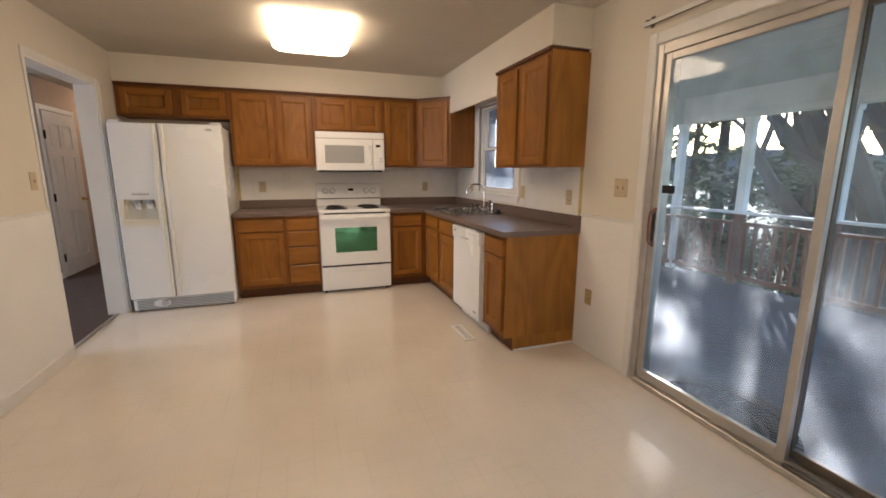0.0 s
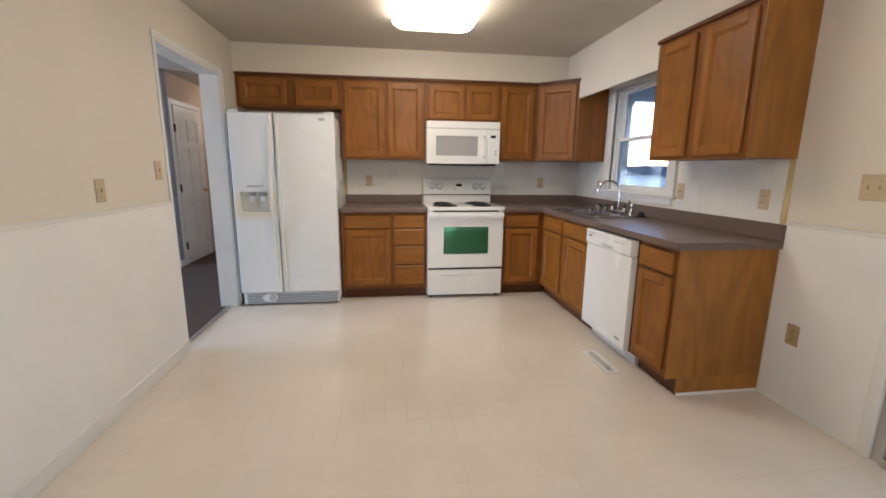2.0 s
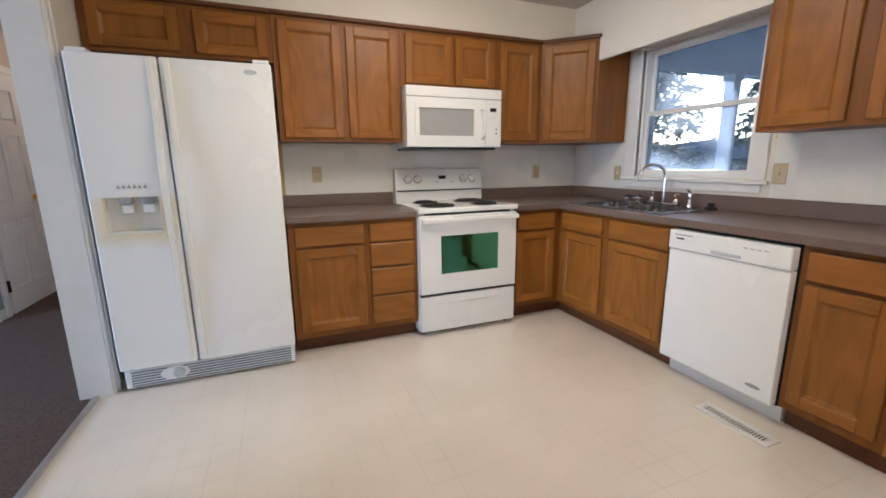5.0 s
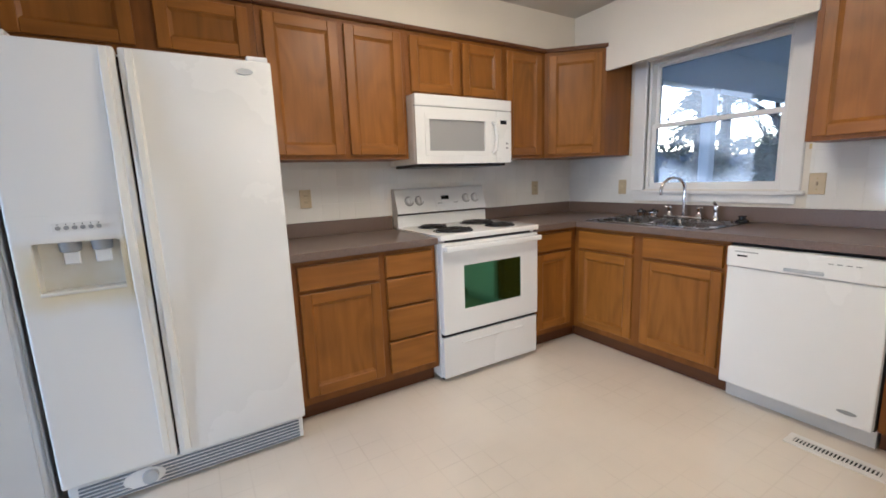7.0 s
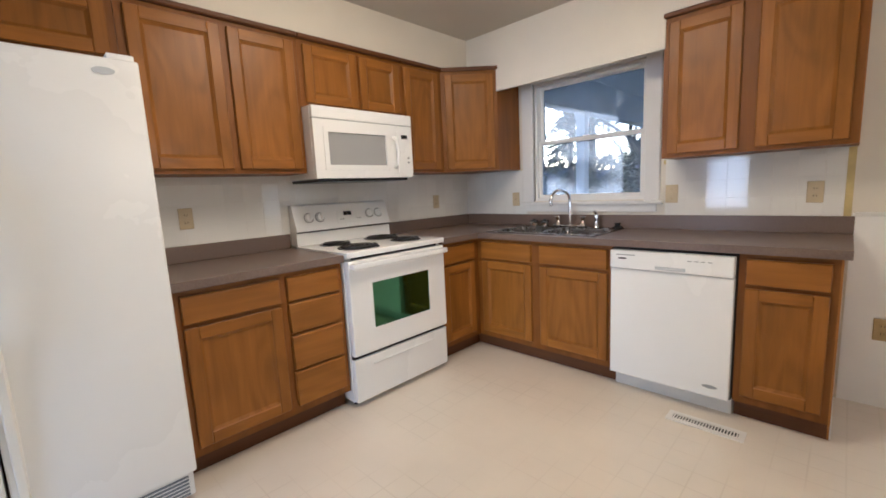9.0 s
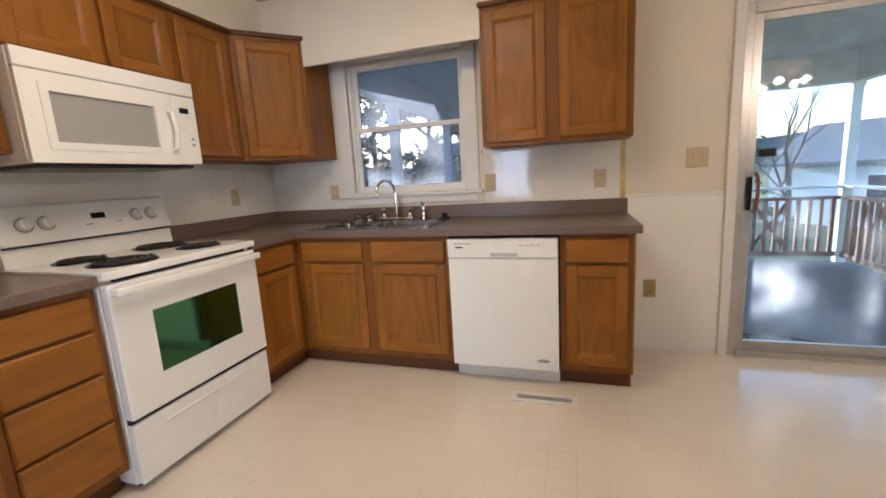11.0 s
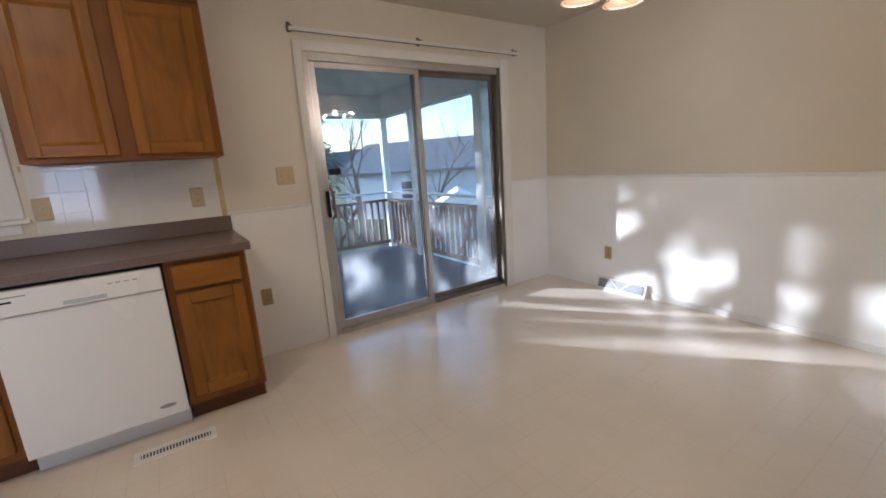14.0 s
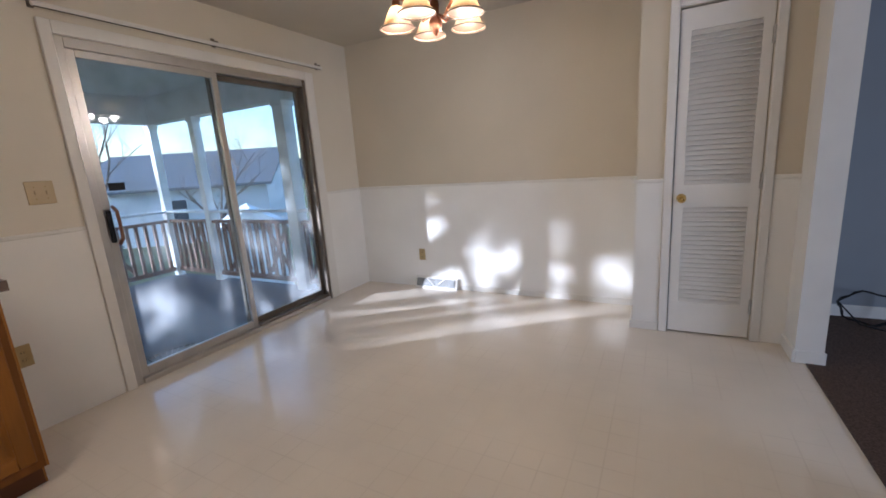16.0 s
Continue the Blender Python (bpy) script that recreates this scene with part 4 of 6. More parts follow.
# ---- fridge ----
def fridge():
    x0, x1, yf = -3.522, -2.632, -0.745
    d = thing("fridge", ((x0 + x1) / 2, -0.38, 0), "white side-by-side fridge freezer with yellowed water dispenser", "fridge")
    part("body", B(x0 + 0.006, x1 - 0.006, -0.665, -0.03, 0.03, 1.735, bevel=0.006), M_APPL, d)
    part("gasket", B(x0 + 0.02, x1 - 0.02, -0.685, -0.665, 0.14, 1.72), M_DARKGAP, d, "dark door gasket")
    xs = -3.150
    hole = (x0 + 0.055, xs - 0.075, 0.878, 1.065)
    b = plate(back, x0, xs - 0.004, 0.135, 1.742, 0.685, -yf, [hole])
    freezer = part("freezer_door", b, M_YELLOWED, d)
    mod = freezer.modifiers.new("edge", "BEVEL")
    mod.width, mod.segments, mod.limit_method = 0.010, 3, "ANGLE"
    u0, u1, z0, z1 = hole
    b = bmesh.new()
    box(b, u0, u1, -0.69, -0.687, z0, z1)
    part("recess", b, M_IVORY, freezer, "yellowed dispenser recess")
    b = plate(back, u0 - 0.03, u1 + 0.012, z0 - 0.035, z1 + 0.095, -yf, -yf + 0.003, [hole])
    part("dispenser_panel", b, M_YELLOWED, freezer, "yellowed dispenser surround")
    for ua, ub, ya, yb, za, zb in ((u0 - 0.001, u0 + 0.002, -0.744, -0.69, z0, z1), (u1 - 0.002, u1 + 0.001, -0.744, -0.69, z0, z1), (u0 + 0.002, u1 - 0.002, -0.744, -0.69, z1 - 0.002, z1 + 0.001)):
        part("recess_wall", B(ua, ub, ya, yb, za, zb), M_IVORY, freezer)
    part("drip_tray", B(u0, u1, -0.752, -0.69, z0, z0 + 0.012, bevel=0.002), M_IVORY, freezer)
    for i, ux in enumerate((u0 + 0.095, u0 + 0.185)):
        b = bmesh.new()
        lathe(b, (ux, -0.715, z1 - 0.035), [(0.034, 0.034), (0.030, 0.0), (0.022, -0.004)], 16)
        part("nozzle", b, M_GREYPLASTIC, freezer, smooth=True)
        part("paddle", B(ux - 0.024, ux + 0.024, -0.722, -0.712, z1 - 0.085, z1 - 0.035, bevel=0.004), M_APPL_GLOSS, freezer)
    part("button_strip", B(u0 + 0.06, u1 - 0.055, yf - 0.006, yf - 0.003, z1 + 0.037, z1 + 0.067, bevel=0.001), M_APPL, freezer)
    for i in range(6):
        ux = u0 + 0.078 + i * 0.0225
        b = cyl(bmesh.new(), (ux, yf - 0.006, z1 + 0.050), (ux, yf - 0.009, z1 + 0.050), 0.0075, seg=12)
        part("button", b, M_GREYPLASTIC, freezer)
        part("print_dot", B(ux - 0.002, ux + 0.002, yf - 0.0065, yf - 0.0055, z1 + 0.061, z1 + 0.064), M_BLACK, freezer)
    b = B(xs + 0.004, x1, yf, -0.685, 0.135, 1.742, bevel=0.012, seg=3)
    fresh = part("fridge_door", b, M_APPL, d, smooth=True)
    for s, door in ((-1, freezer), (1, fresh)):
        hx = xs + s * 0.036
        b = bmesh.new()
        path = [(hx, yf + 0.004, 1.735), (hx, yf - 0.010, 1.60), (hx, yf - 0.016, 1.40), (hx, yf - 0.040, 1.26), (hx, yf - 0.048, 1.05), (hx, yf - 0.045, 0.88), (hx, yf - 0.018, 0.79), (hx, yf - 0.008, 0.60), (hx, yf + 0.004, 0.16)]
        rings = []
        for px, py, pz in path:
            w, t = 0.016, 0.012
            rings.append([b.verts.new((px + a * w, py + c * t, pz)) for a, c in ((-1, 0.6), (-0.6, -1), (0.6, -1), (1, 0.6))])
        for r, q in zip(rings, rings[1:]):
            for k in range(4):
                b.faces.new((r[k], r[(k + 1) % 4], q[(k + 1) % 4], q[k]))
        b.faces.new(rings[0])
        b.faces.new(rings[-1])
        part("handle", b, M_HANDLE, door, "moulded cream full-height handle", smooth=True)
    for hx in (x0 + 0.05, x1 - 0.05):
        part("hinge_cover", B(hx - 0.04, hx + 0.04, -0.735, -0.60, 1.742, 1.762, bevel=0.006, seg=2), M_APPL, d)
    b = bmesh.new()
    bmesh.ops.create_cone(b, cap_ends=True, segments=28, radius1=1, radius2=1, depth=1, matrix=Matrix.Translation((x1 - 0.105, yf - 0.001, 1.695)) @ Matrix.Rotation(radians(90), 4, "X") @ Matrix.Diagonal((0.032, 0.012, 0.005, 1)))
    part("badge", b, M_SILVERGRILL, fresh, "small oval silver badge")
    g = B(x0 + 0.01, x1 - 0.01, -0.715, -0.66, 0.02, 0.125, bevel=0.004)
    grille = part("grille", g, M_APPL, d, "slotted grey kick grille")
    for i in range(6):
        z = 0.032 + i * 0.0155
        part("slot", B(x0 + 0.04, x1 - 0.03, -0.719, -0.714, z - 0.0036, z + 0.0036), M_GRILLSLOT, grille)
    b = cyl(bmesh.new(), (xs - 0.105, -0.715, 0.078), (xs - 0.105, -0.742, 0.078), 0.030, 0.027, 24)
    part("filter_cap", b, M_SILVERGRILL, grille, "round grey water filter cap", smooth=True)
    b = bmesh.new()
    bmesh.ops.create_cone(b, cap_ends=True, segments=28, radius1=1, radius2=1, depth=1, matrix=Matrix.Translation((xs - 0.125, -0.720, 0.078)) @ Matrix.Rotation(radians(90), 4, "X") @ Matrix.Diagonal((0.072, 0.038, 0.009, 1)))
    part("filter_surround", b, M_APPL, grille, "oval white filter surround")
    for hx in (x0 + 0.05, x1 - 0.05):
        part("foot", cyl(bmesh.new(), (hx, -0.66, 0), (hx, -0.66, 0.03), 0.018, seg=12), M_DARKGAP, d)
        part("foot", cyl(bmesh.new(), (hx, -0.1, 0), (hx, -0.1, 0.03), 0.018, seg=12), M_DARKGAP, d)


fridge()


# ---- range ----
def electric_range():
    x0, x1 = -1.792, -1.034
    xm = (x0 + x1) / 2
    d = thing("electric_range", (xm, -0.33, 0), "white freestanding electric range with four black coil burners", "range")
    part("body", B(x0, x1, -0.62, -0.03, 0.03, 0.885, bevel=0.003), M_APPL, d)
    top = part("cooktop", B(x0 - 0.003, x1 + 0.003, -0.668, -0.075, 0.885, 0.918, bevel=0.008, seg=3), M_APPL_GLOSS, d, smooth=True)
    for bx, by, r in ((-0.19, -0.505, 0.116), (0.185, -0.50, 0.090), (-0.185, -0.235, 0.090), (0.185, -0.235, 0.112)):
        cx, cy = xm + bx, by
        pan = part("drip_pan", lathe(bmesh.new(), (cx, cy, 0.917), [(r + 0.012, 0.0), (r + 0.010, 0.004), (r - 0.005, 0.001), (0.0, 0.001)], 28), M_BLACK, top, "black drip pan", smooth=True)
        pts = []
        turns = 4 if r > 0.09 else 3
        for i in range(turns * 20 + 1):
            a = 2 * math.pi * i / 20
            rr = 0.022 + (r - 0.024) * i / (turns * 20)
            pts.append((cx + rr * math.cos(a), cy + rr * math.sin(a), 0.927))
        part("coil_burner", tube(bmesh.new(), pts, 0.0065, 6), M_COIL, top, "black spiral coil element", smooth=True)
    b = bmesh.new()
    prof = [(-0.012, 0.918), (-0.095, 0.918), (-0.088, 1.0), (-0.105, 1.012), (-0.056, 1.170), (-0.042, 1.180), (-0.012, 1.180)]
    a = [b.verts.new((x0 + 0.004, y, z)) for y, z in prof]
    c = [b.verts.new((x1 - 0.004, y, z)) for y, z in prof]
    b.faces.new(a)
    b.faces.new(c[::-1])
    for i in range(len(prof)):
        b.faces.new((a[i], a[(i + 1) % len(prof)], c[(i + 1) % len(prof)], c[i]))
    guard = part("control_panel", b, M_APPL, d, "white sloped control panel")
    part("shadow_gap", B(x0 + 0.006, x1 - 0.006, -0.1005, -0.092, 1.000, 1.0085), M_DARKGAP, guard)
    slope = (Vector((0, -0.056, 1.170)) - Vector((0, -0.105, 1.012))).normalized()
    nrm = Vector((0, -slope.z, slope.y)).normalized()

    def on(x, s):
        return Vector((xm + x, -0.105, 1.012)) + slope * s

    for kx in (-0.275, -0.195, 0.205, 0.285):
        p = on(kx, 0.085)
        k = cyl(bmesh.new(), p, p + nrm * 0.003, 0.034, 0.034, 24)
        part("knob_ring", k, M_GREYPLASTIC, guard, "grey printed dial ring")
        k = cyl(bmesh.new(), p + nrm * 0.003, p + nrm * 0.022, 0.029, 0.024, 24)
        knob = part("knob", k, M_APPL_GLOSS, guard, "white control knob", smooth=True)
        m = Matrix.Translation(p + nrm * 0.024) @ nrm.to_track_quat("Z", "Y").to_matrix().to_4x4()
        part("grip", B(-0.005, 0.005, -0.023, 0.023, -0.004, 0.010, bevel=0.003, m=m), M_APPL_GLOSS, knob)
    m = Matrix.Translation(on(0.02, 0.098) + nrm * 0.001) @ nrm.to_track_quat("Z", "Y").to_matrix().to_4x4()
    part("clock", B(-0.032, 0.032, -0.014, 0.014, -0.001, 0.002, m=m), M_BLACK, guard, "black clock display")
    m2 = Matrix.Translation(on(0.02, 0.078) + nrm * 0.0006) @ nrm.to_track_quat("Z", "Y").to_matrix().to_4x4()
    part("keypad", B(-0.085, 0.085, -0.045, 0.045, -0.001, 0.001, m=m2), M_APPL_GLOSS, guard)
    for i, kx in enumerate((-0.06, -0.04, 0.075, 0.095)):
        m3 = Matrix.Translation(on(0.02 + kx, 0.058) + nrm * 0.002) @ nrm.to_track_quat("Z", "Y").to_matrix().to_4x4()
        part("key", B(-0.007, 0.007, -0.003, 0.003, -0.001, 0.001, m=m3), M_GREYPLASTIC, guard)
    yd = -0.665
    hole = (xm - 0.225, xm + 0.225, 0.455, 0.725)
    door = part("oven_door", plate(back, x0 + 0.004, x1 - 0.004, 0.315, 0.868, 0.622, -yd, [hole]), M_APPL, d)
    mod = door.modifiers.new("edge", "BEVEL")
    mod.width, mod.segments, mod.limit_method = 0.006, 2, "ANGLE"
    part("oven_window", B(hole[0], hole[1], yd + 0.004, -0.625, hole[2], hole[3]), M_OVENGLASS, door, "dark green tinted oven glass")
    part("window_edge", plate(back, hole[0] - 0.006, hole[1] + 0.006, hole[2] - 0.006, hole[3] + 0.006, -yd, -yd + 0.002, [hole]), M_APPL_GLOSS, door)
    b = bmesh.new()
    box(b, x0 + 0.01, x1 - 0.01, yd - 0.048, yd - 0.024, 0.822, 0.856, bevel=0.010, seg=3)
    box(b, x0 + 0.012, x0 + 0.045, yd - 0.03, yd + 0.002, 0.824, 0.854, bevel=0.004)
    box(b, x1 - 0.045, x1 - 0.012, yd - 0.03, yd + 0.002, 0.824, 0.854, bevel=0.004)
    part("oven_handle", b, M_APPL_GLOSS, door, "white bar handle", smooth=True)
    part("vent_slot", B(x0 + 0.05, x1 - 0.05, -0.640, -0.622, 0.870, 0.883), M_DARKGAP, d)
    part("door_gap", B(x0 + 0.008, x1 - 0.008, -0.640, -0.618, 0.293, 0.315), M_DARKGAP, d)
    dr = part("drawer", B(x0 + 0.004, x1 - 0.004, -0.655, -0.622, 0.035, 0.293, bevel=0.006, seg=2), M_APPL, d, "white storage drawer")
    part("drawer_pull", B(x0 + 0.13, x1 - 0.13, -0.663, -0.654, 0.235, 0.249, bevel=0.004), M_APPL, dr)
    for px in (x0 + 0.04, x1 - 0.04):
        for py in (-0.58, -0.08):
            part("foot", cyl(bmesh.new(), (px, py, 0), (px, py, 0.032), 0.016, seg=10), M_DARKGAP, d)


electric_range()


# ---- microwave ----
def microwave():
    x0, x1, z0, z1, yf = -1.783, -1.032, 1.328, 1.748, -0.40
    d = thing("microwave", ((x0 + x1) / 2, -0.2, z0), "white over-the-range microwave with grey window", "microwave")
    part("body", B(x0, x1, yf + 0.02, -0.012, z0 + 0.006, z1, bevel=0.004), M_APPL, d)
    part("vent_grille", B(x0 + 0.002, x1 - 0.002, yf - 0.004, yf + 0.02, z1 - 0.068, z1, bevel=0.005, seg=2), M_APPL, d)
    part("grille_gap", B(x0 + 0.004, x1 - 0.004, yf + 0.002, yf + 0.02, z1 - 0.074, z1 - 0.068), M_GREYPLASTIC, d)
    hole = (x0 + 0.095, x0 + 0.52, z0 + 0.085, z0 + 0.275)
    door = part("door", plate(back, x0 + 0.002, x0 + 0.615, z0 + 0.006, z1 - 0.074, -yf - 0.018, -yf + 0.004, [hole]), M_APPL, d)
    part("window", B(hole[0], hole[1], yf + 0.004, yf + 0.016, hole[2], hole[3]), M_MWGLASS, door, "grey meshed window")
    b = plate(back, hole[0] - 0.03, hole[1] + 0.026, hole[2] - 0.03, hole[3] + 0.03, -yf + 0.004, -yf + 0.008, [hole])
    part("window_surround", b, M_APPL_GLOSS, door)
    b = tube(bmesh.new(), [(x0 + 0.586, yf, z0 + 0.27), (x0 + 0.590, yf - 0.028, z0 + 0.255), (x0 + 0.596, yf - 0.038, z0 + 0.17), (x0 + 0.590, yf - 0.028, z0 + 0.085), (x0 + 0.586, yf, z0 + 0.07)], 0.012, 10)
    part("handle", b, M_APPL_GLOSS, door, "white bowed handle", smooth=True)
    panel = part("control_panel", B(x0 + 0.618, x1 - 0.002, yf - 0.004, yf + 0.018, z0 + 0.006, z1 - 0.074, bevel=0.004), M_APPL, d)
    part("display", B(x0 + 0.652, x0 + 0.704, yf - 0.006, yf - 0.003, z0 + 0.262, z0 + 0.288), M_BLACK, panel, "black display")
    for i in range(2):
        part("key", B(x0 + 0.70, x0 + 0.716, yf - 0.0055, yf - 0.003, z0 + 0.13 - i * 0.03, z0 + 0.142 - i * 0.03), M_GREYPLASTIC, panel)
    b = B(x0 + 0.03, x1 - 0.03, yf + 0.03, -0.03, z0 - 0.012, z0 + 0.006, bevel=0.004)
    part("underside", b, M_BLACK, d, "dark filter underside")


microwave()


# ---- dishwasher ----
def dishwasher():
    u0, u1, v = 1.634, 2.236, 0.645
    d = thing("dishwasher", right((u0 + u1) / 2, 0.32, 0), "white built-in dishwasher under the worktop", "dishwasher")
    part("tub", fbox(right, u0, u1, 0.03, 0.598, 0.10, 0.855), M_DARKGAP, d)
    part("door", fbox(right, u0 + 0.003, u1 - 0.003, 0.60, v, 0.108, 0.742, bevel=0.006, seg=2), M_APPL, d)
    p = part("control_panel", fbox(right, u0 + 0.003, u1 - 0.003, 0.60, v + 0.012, 0.745, 0.848, bevel=0.008, seg=2), M_APPL, d, "white control panel with pocket handle")
    part("pocket_handle", fbox(right, u0 + 0.245, u0 + 0.392, v + 0.008, v + 0.015, 0.756, 0.772, bevel=0.003), M_SILVERGRILL, p, "grey pocket handle")
    part("badge", fbox(right, u0 + 0.05, u0 + 0.095, v + 0.0115, v + 0.0135, 0.80, 0.808), M_BLACK, p)
    part("print_line", fbox(right, u0 + 0.04, u0 + 0.14, v + 0.0115, v + 0.0135, 0.822, 0.827), M_GREYPLASTIC, p)
    for i in range(4):
        a = u0 + 0.40 + i * 0.03
        part("print_mark", fbox(right, a, a + 0.018, v + 0.0115, v + 0.0135, 0.812, 0.816), M_GREYPLASTIC, p)
    part("kick_plate", fbox(right, u0 + 0.003, u1 - 0.003, 0.03, 0.548, 0.0, 0.099), M_TRIM, d, "recessed grey-white kick plate")
    b = bmesh.new()
    bmesh.ops.create_cone(b, cap_ends=True, segments=24, radius1=1, radius2=1, depth=1, matrix=Matrix.Translation(right(u1 - 0.085, v + 0.0005, 0.165)) @ Matrix.Rotation(radians(90), 4, "Y") @ Matrix.Diagonal((0.009, 0.034, 0.004, 1)))
    part("badge_low", b, M_GREYPLASTIC, d, "small oval grey badge")


dishwasher()


# ---- ceiling light ----
def ceiling_light():
    x0, x1, y0, y1 = -2.12, -1.50, -1.96, -1.14
    cx, cy = (x0 + x1) / 2, (y0 + y1) / 2
    d = thing("ceiling_light", (cx, cy, CEIL), "lit white acrylic cloud ceiling light", "ceiling light")
    part("pan", B(x0 + 0.06, x1 - 0.06, y0 + 0.06, y1 - 0.06, CEIL - 0.03, CEIL, bevel=0.004), M_TRIM, d)
    b = bmesh.new()
    rows = []
    for inset, z in ((0.03, CEIL - 0.012), (0.0, CEIL - 0.03), (0.004, CEIL - 0.06), (0.03, CEIL - 0.085), (0.07, CEIL - 0.094)):
        r = 0.09
        ring = []
        hx, hy = (x1 - x0) / 2 - inset, (y1 - y0) / 2 - inset
        for qx, qy, a0 in ((1, 1, 0), (-1, 1, 90), (-1, -1, 180), (1, -1, 270)):
            for a in range(0, 91, 18):
                t = radians(a0 + a)
                ring.append(b.verts.new((cx + qx * (hx - r) + r * math.cos(t), cy + qy * (hy - r) + r * math.sin(t), z)))
        rows.append(ring)
    for a, c in zip(rows, rows[1:]):
        for k in range(len(a)):
            b.faces.new((a[k], a[(k + 1) % len(a)], c[(k + 1) % len(a)], c[k]))
    b.faces.new(rows[-1])
    part("diffuser", b, M_DIFFUSER, d, "glowing white acrylic diffuser", smooth=True)


ceiling_light()


# Unseen lamp, added because warm light falls on the hall door.
def unseen_hall_light():
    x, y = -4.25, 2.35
    d = thing("ceiling_light", (x, y, CEIL), "unseen frosted dome light added for the hall's warm light", "ceiling light")
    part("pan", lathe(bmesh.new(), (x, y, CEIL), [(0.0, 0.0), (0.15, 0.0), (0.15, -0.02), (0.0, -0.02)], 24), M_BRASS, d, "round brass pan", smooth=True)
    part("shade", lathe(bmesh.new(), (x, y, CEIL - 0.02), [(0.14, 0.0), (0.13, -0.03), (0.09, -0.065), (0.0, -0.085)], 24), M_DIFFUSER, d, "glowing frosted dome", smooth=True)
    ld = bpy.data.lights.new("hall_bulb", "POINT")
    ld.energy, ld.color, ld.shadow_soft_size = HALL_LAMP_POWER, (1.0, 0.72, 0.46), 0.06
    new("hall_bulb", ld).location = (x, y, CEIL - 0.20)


unseen_hall_light()


# ---- chandelier ----
def frosted():
    m = bpy.data.materials.new("lit_frosted_glass")
    m.use_nodes = True
    n, l = m.node_tree.nodes, m.node_tree.links
    p = n["Principled BSDF"]
    p.inputs["Base Color"].default_value = (0.9, 0.78, 0.6, 1)
    p.inputs["Roughness"].default_value = 0.35
    tr = n.new("ShaderNodeBsdfTranslucent")
    tr.inputs["Color"].default_value = (0.95, 0.80, 0.58, 1)
    mix = n.new("ShaderNodeMixShader")
    mix.inputs[0].default_value = 0.45
    l.new(p.outputs[0], mix.inputs[1])
    l.new(tr.outputs[0], mix.inputs[2])
    l.new(mix.outputs[0], n["Material Output"].inputs["Surface"])
    return m


M_SHADE = frosted()
CH = Vector((-1.80, -4.08, 1.86))


def chandelier():
    d = thing("chandelier", (CH.x, CH.y, CEIL), "lit antique copper chandelier with five frosted bell shades", "chandelier")
    part("canopy", lathe(bmesh.new(), (CH.x, CH.y, CEIL), [(0.065, 0), (0.06, -0.02), (0.02, -0.035), (0.0, -0.036)], 24), M_BRONZE, d, smooth=True)
    part("stem", cyl(bmesh.new(), (CH.x, CH.y, CEIL - 0.03), (CH.x, CH.y, CH.z + 0.20), 0.008, seg=10), M_BRONZE, d)
    part("column", lathe(bmesh.new(), CH, [(0.0, -0.012), (0.010, 0.0), (0.016, 0.012), (0.030, 0.03), (0.034, 0.06), (0.020, 0.09), (0.024, 0.14), (0.014, 0.18), (0.010, 0.22)], 20), M_BRONZE, d, "turned copper column", smooth=True)
    for i in range(5):
        a = radians(72 * i + 20)
        o = Vector((math.cos(a), math.sin(a), 0))
        hub = CH + Vector((0, 0, 0.10))
        pts = [hub, hub + o * 0.06 + Vector((0, 0, -0.03)), hub + o * 0.12 + Vector((0, 0, 0.03)), hub + o * 0.165 + Vector((0, 0, 0.085)), hub + o * 0.195 + Vector((0, 0, 0.07))]
        arm = part("arm", tube(bmesh.new(), pts, 0.007, 8), M_BRONZE, d, smooth=True)
        s = hub + o * 0.195
        part("socket", cyl(bmesh.new(), s + Vector((0, 0, 0.045)), s + Vector((0, 0, 0.085)), 0.024, 0.018, 16), M_BRONZE, d, smooth=True)
        sh = part("shade", lathe(bmesh.new(), s, [(0.026, 0.05), (0.032, 0.045), (0.052, 0.01), (0.068, -0.028), (0.087, -0.05), (0.084, -0.050), (0.064, -0.026), (0.048, 0.01), (0.028, 0.042), (0.026, 0.05)], 28), M_SHADE, d, "frosted glass bell shade", smooth=True)
        part("rim", lathe(bmesh.new(), s, [(0.0845, -0.048), (0.090, -0.049), (0.0895, -0.055), (0.084, -0.054), (0.0845, -0.048)], 28), M_RIM, sh, "thin dark shade rim", smooth=True)
        bulb = part("bulb", lathe(bmesh.new(), s, [(0.010, 0.045), (0.012, 0.03), (0.024, 0.005), (0.027, -0.015), (0.019, -0.034), (0.0, -0.041)], 16), M_BULB, sh, "lit clear bulb", smooth=True)
        bulb.visible_shadow = True
        ld = bpy.data.lights.new("chandelier_bulb", "POINT")
        ld.energy, ld.color, ld.shadow_soft_size = BULB_POWER, (1.0, 0.78, 0.53), 0.03
        lo = new("chandelier_bulb", ld)
        lo.location = s + Vector((0, 0, -0.115))


chandelier()


